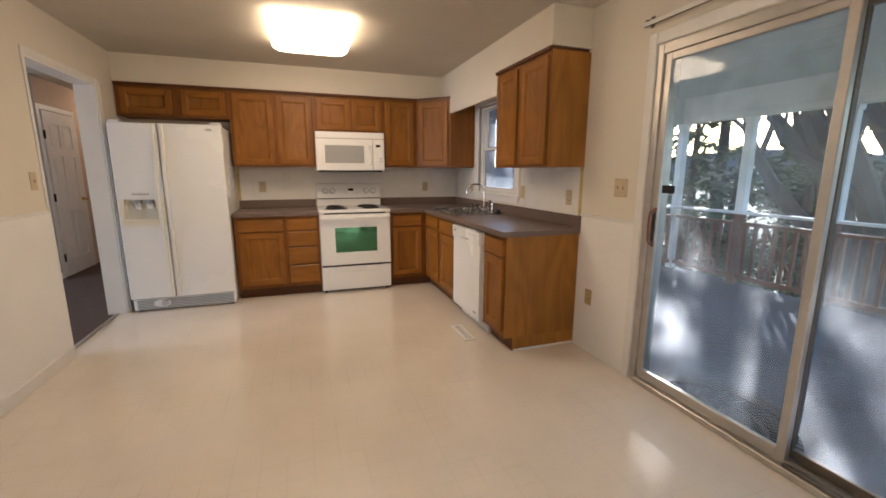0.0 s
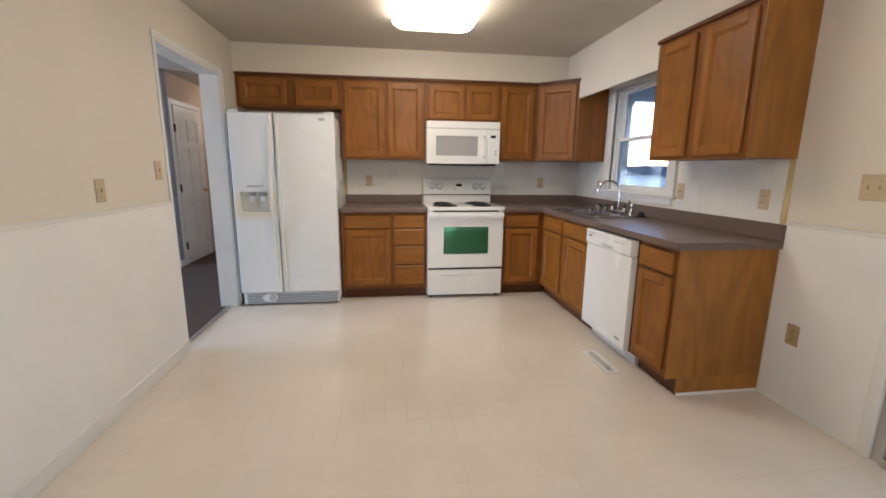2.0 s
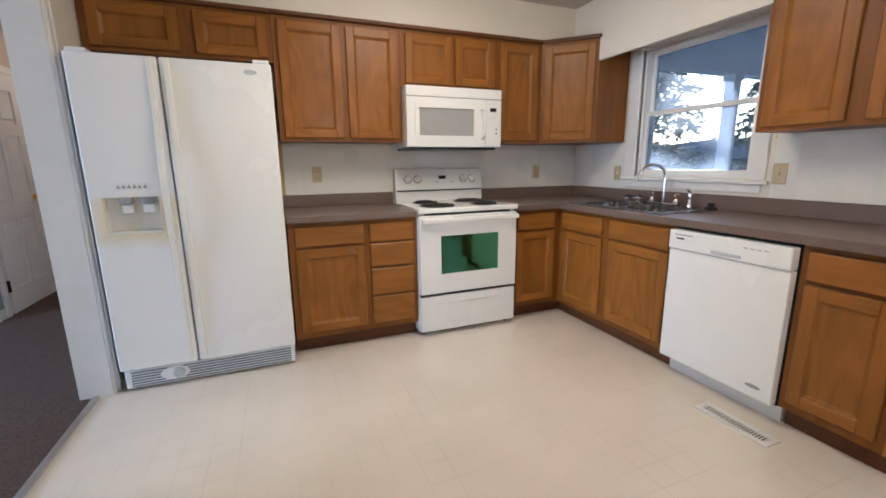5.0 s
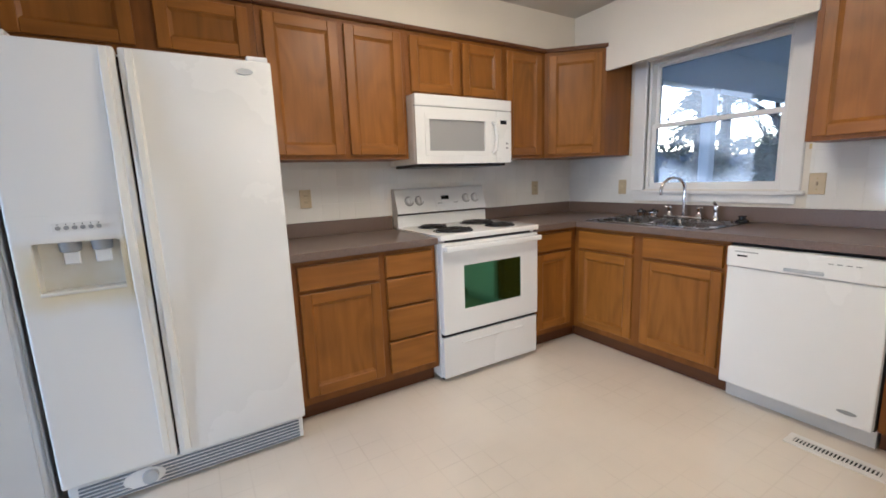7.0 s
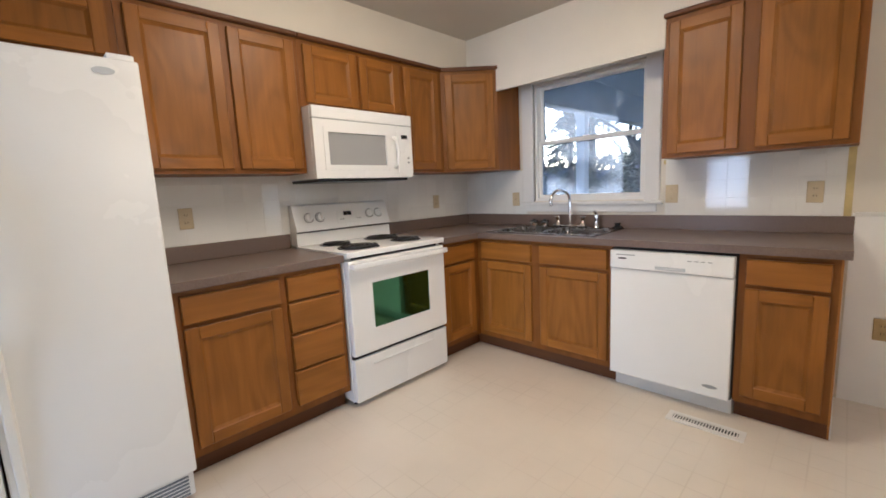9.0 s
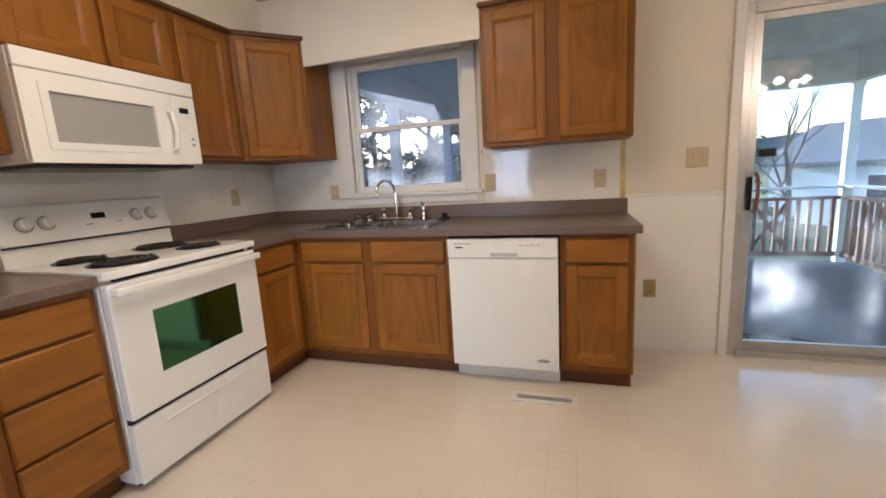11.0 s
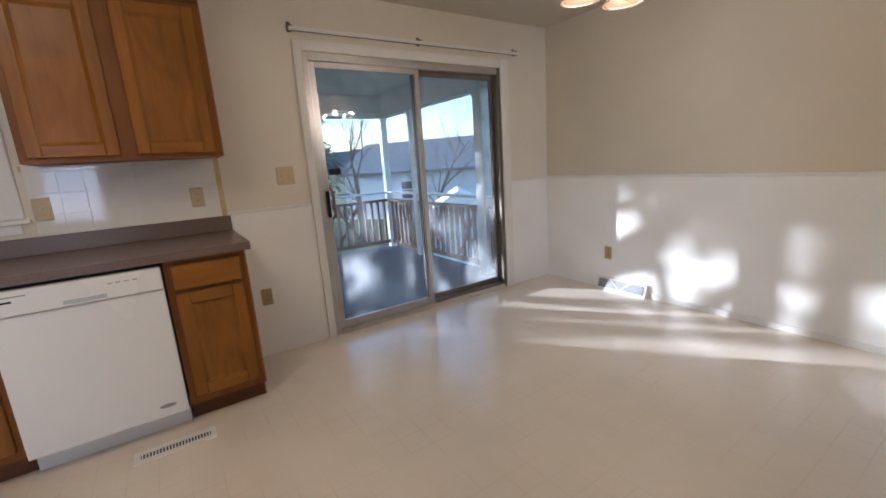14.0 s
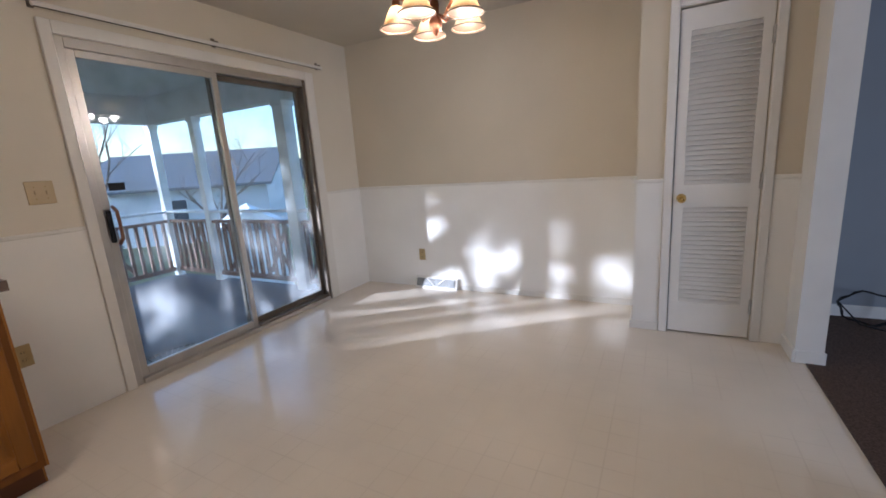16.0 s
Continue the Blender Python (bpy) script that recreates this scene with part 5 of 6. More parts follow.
# ---- plates, vents and small fittings ----
def plate_thing(name, f, u, z, w, h, label, mat, kind, v=0.0):
    d = thing(name, f(u, v, z), label, "outlet" if kind == "outlet" else "switch", name + "s")
    part("cover", fbox(f, u - w / 2, u + w / 2, v, v + 0.006, z - h / 2, z + h / 2, bevel=0.0025), mat, d)
    if kind == "outlet":
        for dz in (-0.02, 0.02):
            s = part("socket", fbox(f, u - 0.013, u + 0.013, v + 0.005, v + 0.008, z + dz - 0.014, z + dz + 0.014, bevel=0.003), mat, d)
            for du in (-0.006, 0.006):
                part("slot", fbox(f, u + du - 0.0012, u + du + 0.0012, v + 0.0078, v + 0.0085, z + dz - 0.005, z + dz + 0.005), M_DARKGAP, s)
    else:
        for du in ((-0.023, 0.023) if kind == "double" else (0.0,)):
            part("toggle", fbox(f, u + du - 0.004, u + du + 0.004, v + 0.005, v + 0.016, z - 0.009, z + 0.011, bevel=0.002), mat, d)
            for dz in (-0.03, 0.03):
                part("screw", fbox(f, u + du - 0.003, u + du + 0.003, v + 0.0055, v + 0.007, z + dz - 0.003, z + dz + 0.003), M_PLATE_DARK, d)
    return d


def left(u, v, z):
    return Vector((XL + v, -u, z))


def front(u, v, z):
    return Vector((u, YF + v, z))


PL = "almond plastic outlet plate on the tiled wall"
plate_thing("wall_outlet", back, -2.372, 1.145, 0.07, 0.115, PL, M_PLATE, "outlet", 0.008)
plate_thing("wall_outlet", back, -0.438, 1.135, 0.07, 0.115, PL, M_PLATE, "outlet", 0.008)
plate_thing("light_switch", right, 0.557, 1.125, 0.07, 0.115, "almond plastic switch plate beside the window", M_PLATE, "switch", 0.008)
plate_thing("light_switch", right, 1.772, 1.137, 0.075, 0.118, "almond plastic switch plate beside the window", M_PLATE, "switch", 0.008)
plate_thing("wall_outlet", right, 2.472, 1.128, 0.07, 0.115, PL, M_PLATE, "outlet", 0.008)
plate_thing("light_switch", right, 3.006, 1.219, 0.115, 0.118, "almond double switch plate beside the sliding door", M_PLATE, "double")
plate_thing("wall_outlet", right, 2.770, 0.417, 0.07, 0.115, "beige outlet plate low on the wall", M_PLATE_DARK, "outlet", 0.006)
plate_thing("light_switch", left, 2.35, 1.160, 0.07, 0.115, "almond switch plate on the partition", M_PLATE, "switch")
plate_thing("light_switch", left, 1.80, 1.255, 0.07, 0.115, "almond switch plate beside the doorway", M_PLATE, "switch")
plate_thing("wall_outlet", front, -0.718, 0.337, 0.07, 0.115, "beige outlet plate low on the dining wall", M_PLATE_DARK, "outlet", 0.006)
plate_thing("light_switch", lambda u, v, z: Vector((u, 0.97 - v, z)), -5.06, 1.25, 0.115, 0.118, "grey switch plate on the hall wall", M_GREYPLASTIC, "double")


def floor_vent():
    x0, x1, y0, y1 = -0.800, -0.700, -2.325, -1.990
    d = thing("floor_vent", ((x0 + x1) / 2, (y0 + y1) / 2, 0), "white slotted metal floor register", "vent")
    hole = [(-(y1 - 0.025), -(y0 + 0.025), x0 + 0.028, x1 - 0.028)]
    part("frame", plate(lambda u, v, z: Vector((z, -u, v)), -y1, -y0, x0, x1, 0.0, 0.006, hole), M_TRIM, d)
    part("duct", B(x0 + 0.028, x1 - 0.028, y0 + 0.025, y1 - 0.025, 0.0004, 0.0014), M_DARKGAP, d, "dark duct behind the slots")
    n = 22
    for i in range(n):
        y = y0 + 0.025 + (i + 0.5) * (y1 - y0 - 0.05) / n
        part("slat", B(x0 + 0.028, x1 - 0.028, y - 0.0028, y + 0.0028, 0.0016, 0.005), M_TRIM, d)


floor_vent()


def baseboard_register():
    x0, x1 = -1.105, -0.635
    d = thing("wall_register", ((x0 + x1) / 2, YF, 0), "white baseboard air register with dark mesh", "vent")
    b = bmesh.new()
    prof = [(0.006, 0.0), (0.060, 0.0), (0.060, 0.012), (0.030, 0.105), (0.006, 0.112)]
    lo = [b.verts.new((x0, YF + y, z)) for y, z in prof]
    hi = [b.verts.new((x1, YF + y, z)) for y, z in prof]
    b.faces.new(lo)
    b.faces.new(hi[::-1])
    for i in range(5):
        b.faces.new((lo[i], lo[(i + 1) % 5], hi[(i + 1) % 5], hi[i]))
    part("housing", b, M_TRIM, d)
    s0, s1 = Vector((0, YF + 0.0585, 0.022)), Vector((0, YF + 0.0335, 0.098))
    n = Vector((0, 0.95, 0.31)).normalized() * 0.002
    b = bmesh.new()
    vs = [b.verts.new(p + n + Vector((x, 0, 0))) for p, x in ((s0, x0 + 0.02), (s0, x1 - 0.02), (s1, x1 - 0.02), (s1, x0 + 0.02))]
    g = bmesh.ops.extrude_face_region(b, geom=[b.faces.new(vs)])
    bmesh.ops.translate(b, verts=[v for v in g["geom"] if isinstance(v, bmesh.types.BMVert)], vec=n)
    part("mesh_panel", b, M_GREYPLASTIC, d, "dark grey louvred mesh")
    xm = (x0 + x1) / 2
    for a, c in ((-0.10, 0.0), (0.10, 0.0)):
        b = tube(bmesh.new(), [s1 + n * 3 + Vector((xm + a, 0, 0)), s0 + n * 3 + Vector((xm + c, 0, 0))], 0.004, 6)
        part("bar", b, M_TRIM, d)
    for i in range(7):
        t = (i + 0.5) / 7
        p = s0.lerp(s1, t) + n * 2.2
        part("louvre", B(x0 + 0.02, x1 - 0.02, p.y - 0.0015, p.y + 0.0015, p.z - 0.0015, p.z + 0.0015), M_BLACK, d)


baseboard_register()


def cable_coil():
    d = thing("cable_coil", (-4.06, -5.55, 0), "coil of black cable on the carpet by the wall", "cable")
    pts = []
    for i in range(90):
        a = 2 * math.pi * i / 22
        r = 0.15 + 0.014 * math.sin(i * 1.7)
        pts.append((-4.06 + r * math.cos(a), -5.60 + 0.006 * math.sin(i * 0.9) - 0.055 * math.sin(a), 0.108 + r * 0.62 * math.sin(a)))
    pts += [(-4.0, -5.52, 0.02), (-4.1, -5.46, 0.012), (-4.24, -5.47, 0.012)]
    part("cable", tube(bmesh.new(), pts, 0.005, 6), M_BLACK, d, smooth=True)


cable_coil()

# bare strips of old adhesive where tile ends
bm = bmesh.new()
box(bm, -0.004, 0.0, -2.618, -2.588, 0.998, 1.352)
structure("trim_adhesive_right", bm, M_ADHESIVE, "bare strip of old yellow adhesive at the tile edge", "adhesive")
structure("trim_adhesive_back", B(-2.635, -2.60, -0.004, 0.0, 0.998, 1.365), M_ADHESIVE, "bare strip of old yellow adhesive beside the fridge", "adhesive")
bm = B(-0.004, 0.0, -0.668, -0.608, 1.345, 1.372)
box(bm, -0.004, 0.0, -1.785, -1.718, 1.330, 1.358)
structure("trim_adhesive_window", bm, M_ADHESIVE, "short strips of old adhesive beside the window", "adhesive")


# ---- porch ----
PX, PY0, PY1 = 3.30, -5.38, -0.50    # outer edge, far side and near side of the porch
ROOF = 2.32
structure("porch_floor", B(0.16, PX + 0.08, PY0 - 0.08, PY1 + 0.08, DECK - 0.12, DECK), M_DECK, "blue-grey carpeted porch floor", "porch floor")
bm = bmesh.new()
n = 16
for i in range(n):
    x = 0.16 + i * (PX + 0.04) / n
    box(bm, x + 0.003, x + (PX + 0.04) / n - 0.003, PY0 - 0.2, PY1 + 0.2, ROOF, ROOF + 0.02)
box(bm, 0.16, PX + 0.3, PY0 - 0.2, PY1 + 0.2, ROOF + 0.02, ROOF + 0.08)
structure("porch_ceiling", bm, M_PORCHWHITE, "white boarded porch ceiling", "ceiling")
bm = B(PX - 0.09, PX + 0.06, PY0 - 0.08, PY1 + 0.08, 1.985, ROOF)
box(bm, 0.16, PX - 0.09, PY0 - 0.08, PY0 + 0.06, 1.985, ROOF)
box(bm, 0.16, PX - 0.09, PY1 - 0.06, PY1 + 0.08, 1.985, ROOF)
box(bm, PX - 0.12, PX - 0.09, PY0 + 0.06, PY1 - 0.06, 2.06, 2.10)
structure("porch_beam", bm, M_PORCHWHITE, "white boxed beam around the porch roof", "beam")
structure("siding_wall", B(0.16, 0.18, -5.72, -3.9, -2.4, -0.12), M_PORCHWHITE, "white siding below the porch", "wall")


def porch_post(x, y, w=0.10):
    d = thing("porch_post", (x, y, DECK), "white painted square porch post", "post", "porch posts")
    low = 0.80 if x == PX and PY0 < y < PY1 else DECK
    part("shaft", B(x - w / 2, x + w / 2, y - w / 2, y + w / 2, low, 1.985, bevel=0.006), M_PORCHWHITE, d)
    if low > DECK:
        part("lower_post", B(x - 0.048, x + 0.048, y - 0.048, y + 0.048, DECK, low, bevel=0.005), M_RAILWOOD, d, "brown stained lower post")
    part("collar", B(x - w / 2 - 0.012, x + w / 2 + 0.012, y - w / 2 - 0.012, y + w / 2 + 0.012, 1.93, 1.984, bevel=0.004), M_PORCHWHITE, d)


POSTS = [(PX, PY1), (PX, -1.46), (PX, -2.45), (PX, PY0), (2.35, PY0), (0.78, PY0), (1.35, PY1), (0.24, PY0), (0.24, PY1)]
for px, py in POSTS:
    porch_post(px, py, 0.15 if (px, py) == (0.78, PY0) else 0.10)


def railing(p, q, name="porch_railing"):
    """Brown balusters between two rails, a white ledge above and crossed braces behind."""
    p, q = Vector((*p, 0)), Vector((*q, 0))
    d = (q - p)
    length = d.length
    d.normalize()
    m = Matrix.Translation(p) @ d.to_track_quat("X", "Z").to_matrix().to_4x4()
    t = thing(name, (p.x, p.y, DECK), "brown stained wooden porch railing with white ledge", "railing", "porch railings")
    part("top_rail", B(0, length, -0.035, 0.035, 0.665, 0.705, bevel=0.004, m=m), M_RAILWOOD, t)
    part("bottom_rail", B(0, length, -0.02, 0.02, -0.03, 0.03, bevel=0.004, m=m), M_RAILWOOD, t)
    part("ledge", B(0, length, -0.05, 0.05, 0.80, 0.83, bevel=0.004, m=m), M_PORCHWHITE, t, "white painted ledge")
    n = max(3, round(length / 0.118))
    for i in range(n):
        u = (i + 0.5) * length / n
        part("baluster", B(u - 0.018, u + 0.018, -0.018, 0.018, 0.03, 0.665, m=m), M_RAILWOOD, t)
    k = max(1, round(length / 0.95))
    for i in range(k):
        a, b = i * length / k, (i + 1) * length / k
        c = (a + b) / 2
        for s in (-1, 1):
            e = B(-0.34, 0.34, 0.022, 0.044, -0.02, 0.02, m=m @ Matrix.Translation((c, 0, 0.35)) @ Matrix.Rotation(s * radians(58), 4, "Y"))
            part("brace", e, M_RAILWOOD, t)


ring = [((PX, PY1), (PX, -1.46)), ((PX, -1.46), (PX, -2.45)), ((PX, -2.45), (PX, -3.92)), ((PX, -3.92), (PX, PY0)),
        ((PX, PY0), (2.35, PY0)), ((2.35, PY0), (0.78, PY0)), ((0.78, PY0), (0.24, PY0)), ((0.24, PY1), (1.35, PY1)), ((1.35, PY1), (PX, PY1))]
for a, b in ring:
    a2, b2 = Vector(a), Vector(b)
    s = (b2 - a2).normalized() * 0.05
    railing(tuple(a2 + s), tuple(b2 - s))


def doormat():
    cx, cy, r = 0.20, -3.62, 0.52
    d = thing("doormat", (cx, cy, DECK), "black half-round rubber doormat with open tracery", "doormat")
    z = DECK + 0.004

    def arc(r0, r1, a0=-90, a1=90):
        b = bmesh.new()
        rows = []
        for i in range(25):
            a = radians(a0 + (a1 - a0) * i / 24)
            o = Vector((math.cos(a), math.sin(a), 0))
            o.x *= 0.98
            rows.append([b.verts.new(Vector((cx, cy, zz)) + o * rr) for rr, zz in ((r0, z), (r1, z), (r1, z + 0.012), (r0, z + 0.012))])
        for p, q in zip(rows, rows[1:]):
            for k in range(4):
                b.faces.new((p[k], p[(k + 1) % 4], q[(k + 1) % 4], q[k]))
        b.faces.new(rows[0])
        b.faces.new(rows[-1])
        return b

    for r0, r1 in ((r - 0.09, r), (r - 0.26, r - 0.23), (0.04, 0.16)):
        part("band", arc(r0, r1), M_MAT, d)
    for i in range(30):
        a = radians(-86 + i * 172 / 29)
        for r0, r1, sl in ((0.14, r - 0.25, 0.13), (r - 0.24, r - 0.08, -0.16)):
            p = Vector((cx + r0 * math.cos(a), cy + r0 * math.sin(a), z + 0.006))
            q = Vector((cx + r1 * math.cos(a + sl), cy + r1 * math.sin(a + sl), z + 0.006))
            part("rib", tube(bmesh.new(), [p, q], 0.007, 5), M_MAT, d)


doormat()

# ---- outdoors ----
GROUND = -2.4
M_GRASS = speckled("winter_lawn", (0.22, 0.22, 0.085), (0.10, 0.11, 0.045), 3.0, 0.95)
M_BARK = material("bark", (0.085, 0.07, 0.06), rough=0.95, grain=(9, 9, 1.5), bump=0.6, bump_scale=30)
M_TWIG = material("bare_twigs", (0.20, 0.155, 0.125), rough=0.9, vary=0.2)
M_NEEDLE = material("evergreen_needles", (0.065, 0.095, 0.05), rough=0.7, vary=0.5, vary_scale=1.5, tint=(0.11, 0.12, 0.06))
M_SIDING = material("white_house_siding", (0.68, 0.70, 0.73), rough=0.6, vary=0.05)
M_ROOF = material("grey_shingles", (0.17, 0.185, 0.21), rough=0.9, vary=0.3, vary_scale=4, bump=0.3, bump_scale=20)
M_DARKPANE = material("far_window_pane", (0.06, 0.07, 0.09), rough=0.1)
M_HILL = material("wooded_ridge", (0.10, 0.11, 0.13), rough=1.0, vary=0.3, vary_scale=0.05)

bm = bmesh.new()
bmesh.ops.create_grid(bm, x_segments=60, y_segments=60, size=900)
for v in bm.verts:
    far = max(0.0, v.co.length - 60)
    v.co.z = GROUND + noise.noise(v.co * 0.01) * min(1.0, far / 80) * 3
structure("ground", bm, M_GRASS, "winter lawn with bare and green patches", "ground")


def house(x, y, w, d, h, roof_h, turn, label):
    t = thing("house", (x, y, GROUND), label, "house", "neighbouring houses")
    m = Matrix.Translation((x, y, GROUND)) @ Matrix.Rotation(radians(turn), 4, "Z")
    b = bmesh.new()
    rows = 14
    for i in range(rows):
        z0, z1 = i * h / rows, (i + 1) * h / rows
        box(b, -w / 2, w / 2, -d / 2, d / 2, z0, z1 - 0.01, m=m)
    wall = part("wall", b, M_SIDING, t, "white lap siding")
    b = bmesh.new()
    ov = 0.4
    prof = [(-d / 2 - ov, h - 0.1), (0, h + roof_h), (d / 2 + ov, h - 0.1), (d / 2 + ov, h + 0.05), (0, h + roof_h + 0.18), (-d / 2 - ov, h + 0.05)]
    lo = [b.verts.new(m @ Vector((-w / 2 - ov, py, pz))) for py, pz in prof]
    hi = [b.verts.new(m @ Vector((w / 2 + ov, py, pz))) for py, pz in prof]
    for i in range(6):
        b.faces.new((lo[i], lo[(i + 1) % 6], hi[(i + 1) % 6], hi[i]))
    b.faces.new(lo)
    b.faces.new(hi[::-1])
    part("roof", b, M_ROOF, t, "grey shingle roof")
    for s in (-1, 1):
        b = bmesh.new()
        vs = [b.verts.new(m @ Vector((s * (w / 2 - 0.02), py, pz))) for py, pz in ((-d / 2, h - 0.02), (d / 2, h - 0.02), (0, h + roof_h - 0.1))]
        g = bmesh.ops.extrude_face_region(b, geom=[b.faces.new(vs)])
        bmesh.ops.translate(b, verts=[v for v in g["geom"] if isinstance(v, bmesh.types.BMVert)], vec=m.to_3x3() @ Vector((-s * 0.1, 0, 0)))
        part("gable", b, M_SIDING, t)
    for sy in (-1, 1):
        k = max(1, int(w // 6))
        for i in range(k):
            wx = -w / 2 + (i + 0.5) * w / k
            f = B(wx - 0.5, wx + 0.5, sy * (d / 2 - 0.02), sy * (d / 2 + 0.05), h * 0.42, h * 0.42 + 1.25, m=m)
            win = part("window", f, M_PORCHWHITE, t, "white framed window")
            for a, c in ((0.0, 0.56), (0.62, 1.13)):
                part("pane", B(wx - 0.47, wx + 0.47, sy * (d / 2 + 0.03), sy * (d / 2 + 0.07), h * 0.42 + 0.06 + a, h * 0.42 + 0.06 + c, m=m), M_DARKPANE, win)
    for sx in (-1, 1):
        f = B(sx * (w / 2 - 0.02), sx * (w / 2 + 0.05), -0.5, 0.5, h * 0.45, h * 0.45 + 1.2, m=m)
        win = part("window", f, M_PORCHWHITE, t, "white framed window")
        part("pane", B(sx * (w / 2 + 0.03), sx * (w / 2 + 0.07), -0.42, 0.42, h * 0.45 + 0.07, h * 0.45 + 1.13, m=m), M_DARKPANE, win)


house(24.0, -19.2, 10, 8, 3.2, 2.0, 35, "white sided neighbour house with grey roof")
house(6.0, -26.0, 9, 8, 3.4, 2.8, 80, "white sided neighbour house with a sunlit gable")
house(34.0, 4.0, 12, 8, 3.6, 2.8, 95, "white sided house behind the trees")


def bare_tree(x, y, h, seed, label, thick=0.16, mat=None, forks=5, twin=False):
    rnd = random.Random(seed)
    t = thing("bare_tree", (x, y, GROUND), label, "tree", "bare trees")
    trunk, limbs = bmesh.new(), bmesh.new()

    def grow(bm, p, d, length, r, level):
        pts, radii = [p], [r]
        steps = 4
        for i in range(steps):
            d = (d + Vector((rnd.uniform(-1, 1), rnd.uniform(-1, 1), rnd.uniform(-0.2, 0.6))) * 0.16).normalized()
            p = p + d * length / steps
            pts.append(p)
            radii.append(r * (1 - 0.55 * (i + 1) / steps))
        tube(bm, pts, r, 7 if level < 2 else 4, radii)
        if level >= 4 or r < 0.004:
            return
        k = forks if level == 0 else rnd.randint(3, 4)
        for i in range(k):
            j = rnd.randint(1 if level else 2, steps)
            a = rnd.uniform(0, 2 * math.pi)
            out = Vector((math.cos(a), math.sin(a), rnd.uniform(0.2, 0.9))).normalized()
            grow(limbs, pts[j], (d * 0.55 + out * 0.75).normalized(), length * rnd.uniform(0.5, 0.72), radii[j] * 0.62, level + 1)

    grow(trunk, Vector((x, y, GROUND)), Vector((rnd.uniform(-0.06, 0.06), rnd.uniform(-0.06, 0.06), 1)), h * 0.48, thick, 0)
    if twin:
        grow(trunk, Vector((x, y, GROUND)), Vector((0.1, 0.26, 1)).normalized(), h * 0.45, thick * 0.8, 0)
    part("trunk", trunk, mat or M_BARK, t)
    part("limbs", limbs, mat or M_TWIG, t)


def evergreen(x, y, h, r, seed, label, count=2600, low=0.12):
    rnd = random.Random(seed)
    t = thing("evergreen_tree", (x, y, GROUND), label, "tree", "evergreen trees")
    trunk = cyl(bmesh.new(), (x, y, GROUND), (x, y, GROUND + h * 0.95), r * 0.10, 0.02, 8)
    part("trunk", trunk, M_BARK, t)
    verts, faces = [], []
    boughs = int(h * 9)
    for bgh in range(boughs):
        f = low + (0.97 - low) * (bgh + rnd.random()) / boughs
        a = rnd.uniform(0, 2 * math.pi)
        reach = r * (1 - f) ** 0.8 * rnd.uniform(0.55, 1.1) + 0.15
        for k in range(max(6, int(count / boughs * (0.2 + 1.8 * reach / r)))):
            s = rnd.uniform(0.2, 1.0)
            p = Vector((x + math.cos(a) * reach * s, y + math.sin(a) * reach * s, GROUND + h * f - 0.25 * reach * s * s)) + Vector((rnd.gauss(0, 0.12), rnd.gauss(0, 0.12), rnd.gauss(0, 0.07))) * (0.5 + reach * 0.35)
            q = Euler((rnd.uniform(-0.7, 0.7), rnd.uniform(-0.7, 0.7), rnd.uniform(0, 6.3))).to_matrix()
            w, l = rnd.uniform(0.03, 0.07), rnd.uniform(0.12, 0.30)
            i = len(verts)
            verts += [p + q @ Vector(c) for c in ((-w, 0, 0), (w, 0, 0.01), (w * 0.3, l, -0.03), (-w * 0.3, l, -0.04))]
            faces.append((i, i + 1, i + 2, i + 3))
    me = bpy.data.meshes.new("crown")
    me.from_pydata([v - OFFSET[t] for v in verts], [], faces)
    me.materials.append(M_NEEDLE)
    crown = new("crown", me)
    crown.parent = t


# The first four are shaped and placed to block sun on wall and deck.
evergreen(7.8, 2.35, 8.2, 2.5, 11, "tall evergreen crown added to shade the dining wall", 3600, 0.645)
evergreen(7.4, 2.75, 6.2, 2.1, 17, "dense green evergreen beside the porch", 3200, 0.05)
evergreen(7.6, 1.75, 4.5, 3.2, 18, "low evergreen added to keep sun off the deck", 2600, 0.05)
evergreen(7.9, 0.45, 4.4, 3.2, 19, "low evergreen added near the forked tree to block sun", 2400, 0.05)
evergreen(6.6, 5.2, 7.5, 2.4, 16, "full green evergreen near the house", 4600)
evergreen(10.5, 1.6, 8.5, 2.8, 12, "tall green evergreen behind the porch", 4200)
evergreen(9.0, 7.5, 9.0, 3.0, 13, "tall dark evergreen in the yard", 4200)
evergreen(16.0, 14.5, 10.0, 3.2, 14, "tall dark evergreen at the back of the yard", 3800)
evergreen(17.0, -8.5, 9.0, 2.2, 15, "evergreen beside the neighbour house", 2600)
bare_tree(6.2, -1.6, 11.0, 5, "large bare forked tree close to the porch", 0.46, M_BARK, 6, True)
bare_tree(15.5, -9.8, 8.0, 6, "bare multi-stemmed tree in the yard", 0.14)
bare_tree(13.5, -12.5, 7.0, 7, "bare tree in front of the neighbour house", 0.12)
bare_tree(20.0, 1.0, 9.0, 8, "bare tree at the back of the yard", 0.2)
bare_tree(7.5, -17.5, 7.5, 9, "bare tree near the sunlit house", 0.13)
bare_tree(11.0, 3.0, 9.0, 10, "bare tree among the evergreens", 0.18)


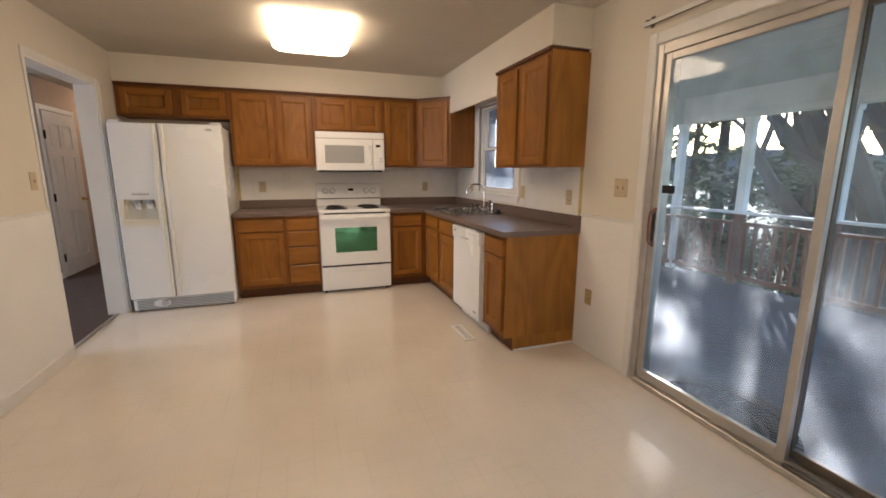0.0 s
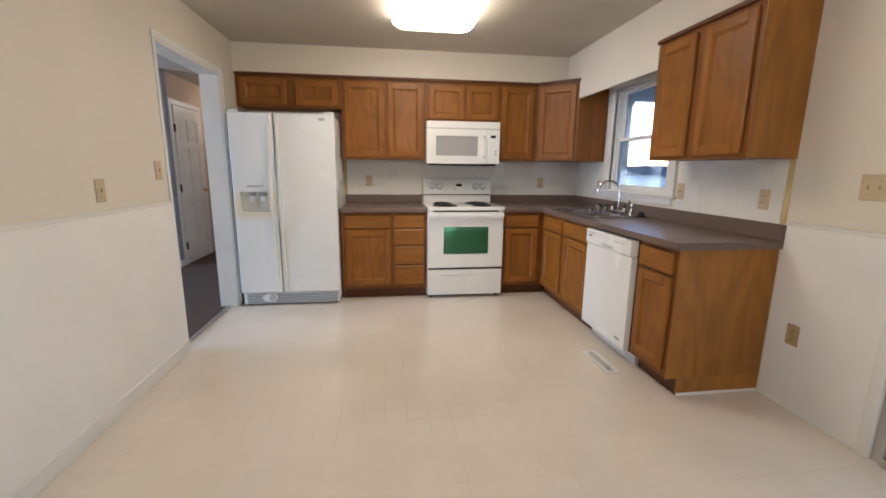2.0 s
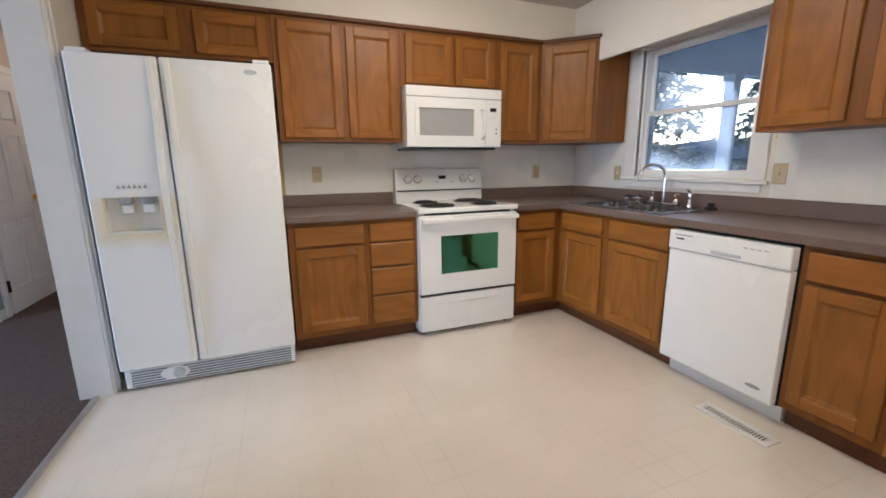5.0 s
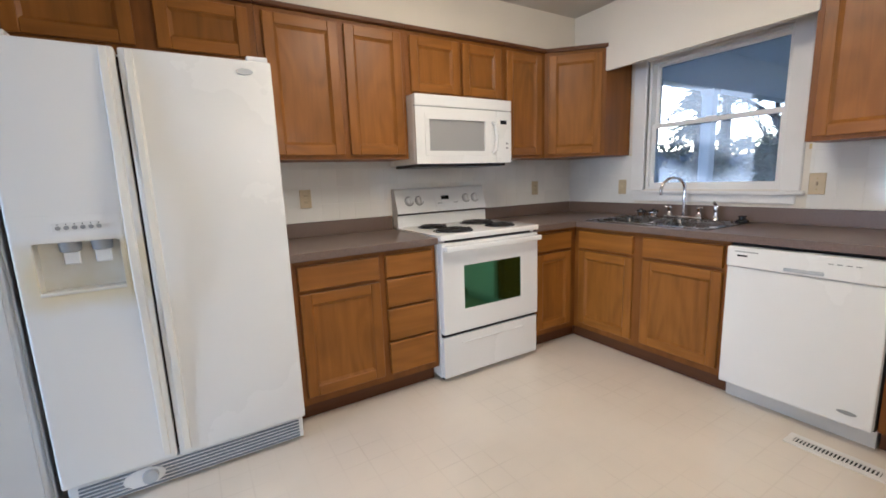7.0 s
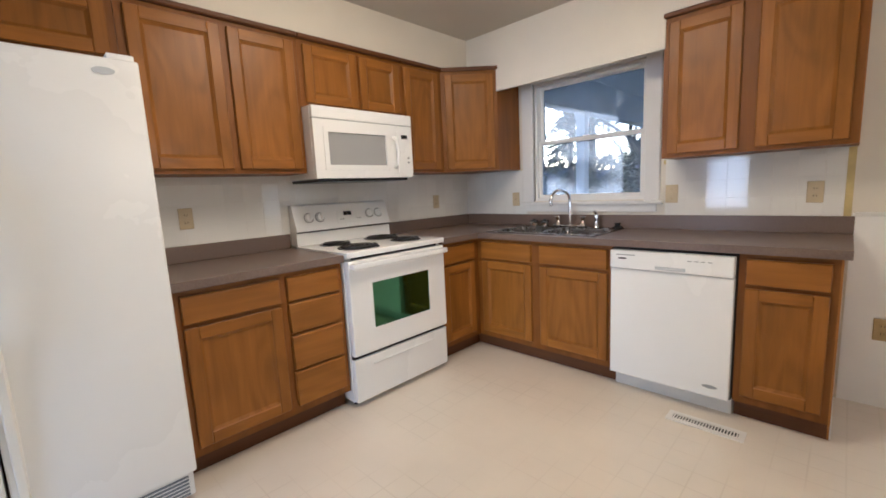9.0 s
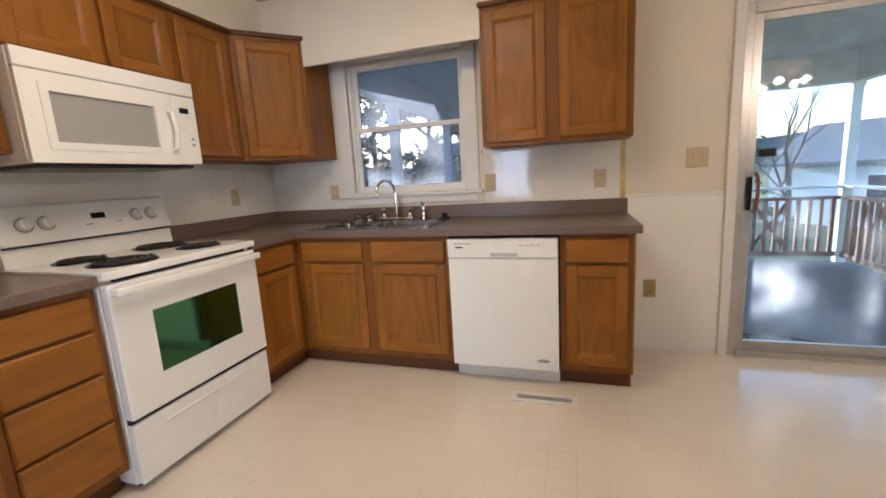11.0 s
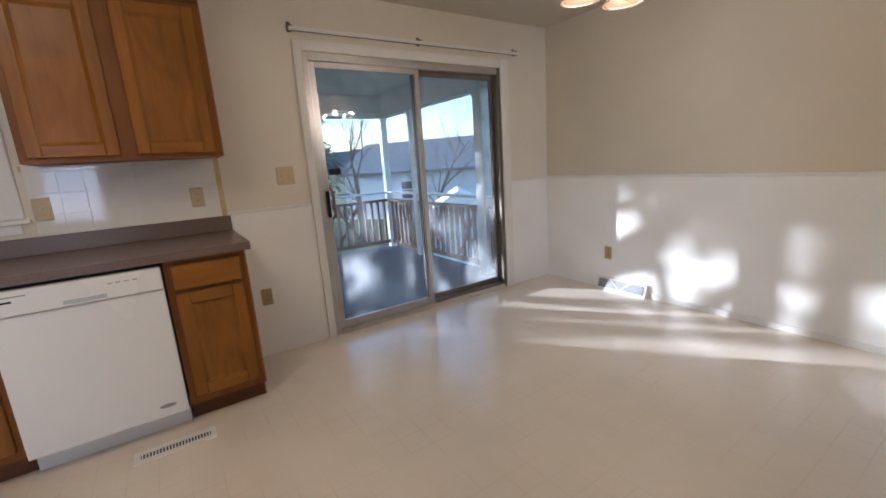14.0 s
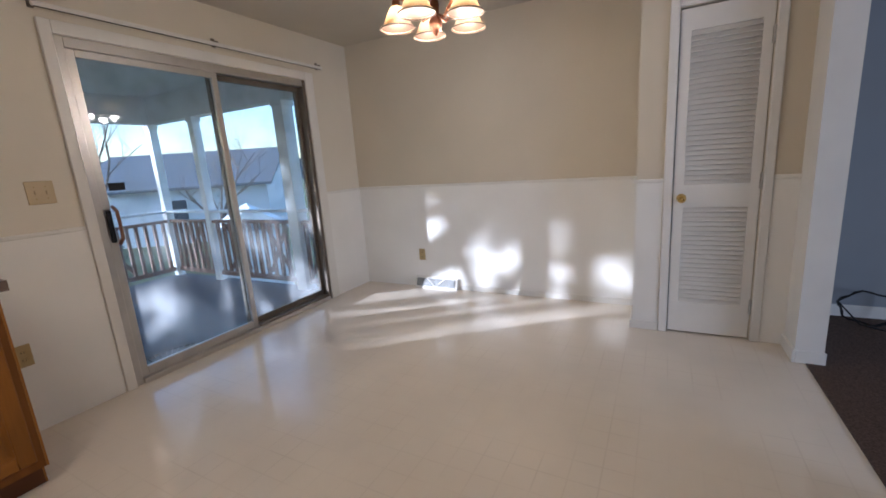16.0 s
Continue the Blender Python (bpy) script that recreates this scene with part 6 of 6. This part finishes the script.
def shed(x, y, turn):
    t = thing("garden_shed", (x, y, GROUND), "small white garden shed with a pale sunlit roof", "shed")
    m = Matrix.Translation((x, y, GROUND)) @ Matrix.Rotation(radians(turn), 4, "Z")
    part("wall", B(-1.2, 1.2, -0.9, 0.9, 0, 2.05, m=m), M_SIDING, t)
    b = bmesh.new()
    prof = [(-1.1, 2.0), (0, 2.65), (1.1, 2.0), (1.1, 2.08), (0, 2.74), (-1.1, 2.08)]
    lo = [b.verts.new(m @ Vector((-1.35, py, pz))) for py, pz in prof]
    hi = [b.verts.new(m @ Vector((1.35, py, pz))) for py, pz in prof]
    for i in range(6):
        b.faces.new((lo[i], lo[(i + 1) % 6], hi[(i + 1) % 6], hi[i]))
    b.faces.new(lo)
    b.faces.new(hi[::-1])
    part("roof", b, M_PORCHWHITE, t, "pale roof")
    part("door", B(-0.5, 0.5, 0.9, 0.95, 0.05, 1.9, m=m), M_PORCHWHITE, t)


shed(8.6, -10.6, -35)

bm = bmesh.new()
rnd = random.Random(2)
ringpts = [(260 * math.cos(a), 260 * math.sin(a), 10 + 9 * noise.noise(Vector((3 * math.cos(a), 3 * math.sin(a), 1))) + rnd.uniform(-0.6, 0.6)) for a in [2 * math.pi * i / 160 for i in range(160)]]
lo = [bm.verts.new((x, y, GROUND - 2)) for x, y, z in ringpts]
hi = [bm.verts.new((x * 1.05, y * 1.05, z)) for x, y, z in ringpts]
for i in range(160):
    bm.faces.new((lo[i], lo[(i + 1) % 160], hi[(i + 1) % 160], hi[i]))
structure("backdrop", bm, M_HILL, "distant wooded ridge", "backdrop")


# ---- tiled splashback, piece by piece ----
TW = 0.1085


def tiles(f, parent, u_from, u_to, z0, z1, skip):
    meshes = {}
    cols = math.ceil((u_to - u_from) / TW)
    rows = math.ceil((z1 - z0) / TW)
    for i in range(cols):
        for j in range(rows):
            a, b = u_from + i * TW, min(u_from + (i + 1) * TW, u_to)
            lo, hi = z0 + j * TW, min(z0 + (j + 1) * TW, z1)
            if b - a < 0.02 or hi - lo < 0.015:
                continue
            cu, cz = (a + b) / 2, (lo + hi) / 2
            if any(s[0] < cu < s[1] and s[2] < cz < s[3] for s in skip):
                continue
            key = (round(b - a, 4), round(hi - lo, 4))
            if key not in meshes:
                bm = fbox(f, -key[0] / 2 + 0.0008, key[0] / 2 - 0.0008, 0.0, 0.0075, -key[1] / 2 + 0.0008, key[1] / 2 - 0.0008, bevel=0.0012)
                bmesh.ops.recalc_face_normals(bm, faces=bm.faces)
                me = bpy.data.meshes.new("tile")
                bm.to_mesh(me)
                bm.free()
                me.materials.append(M_TILE)
                meshes[key] = me
            t = new("tile", meshes[key])
            t.parent = parent
            t.location = f(cu, 0.001, cz)
            t.rotation_euler = (random.uniform(-0.004, 0.004), random.uniform(-0.004, 0.004), random.uniform(-0.004, 0.004))


structure("grout_back", B(-2.602, -0.0, -0.0078, 0.0, 0.9985, 1.40), M_GROUT, "pale grout bed behind the tiles", "grout")
bm = B(-0.0078, 0.0, -0.655, -0.0078, 0.9985, 1.366)
box(bm, -0.0078, 0.0, -2.587, -1.732, 0.9985, 1.366)
structure("grout_right", bm, M_GROUT, "pale grout bed behind the tiles", "grout")
tiles(back, wall_back, -2.600, -0.009, 0.999, 1.40, [(-1.79, -1.03, 1.37, 2)])
tiles(right, wall_right, 0.010, 2.586, 0.999, 1.365, [(0.65, 1.735, 1.0, 2.0)])
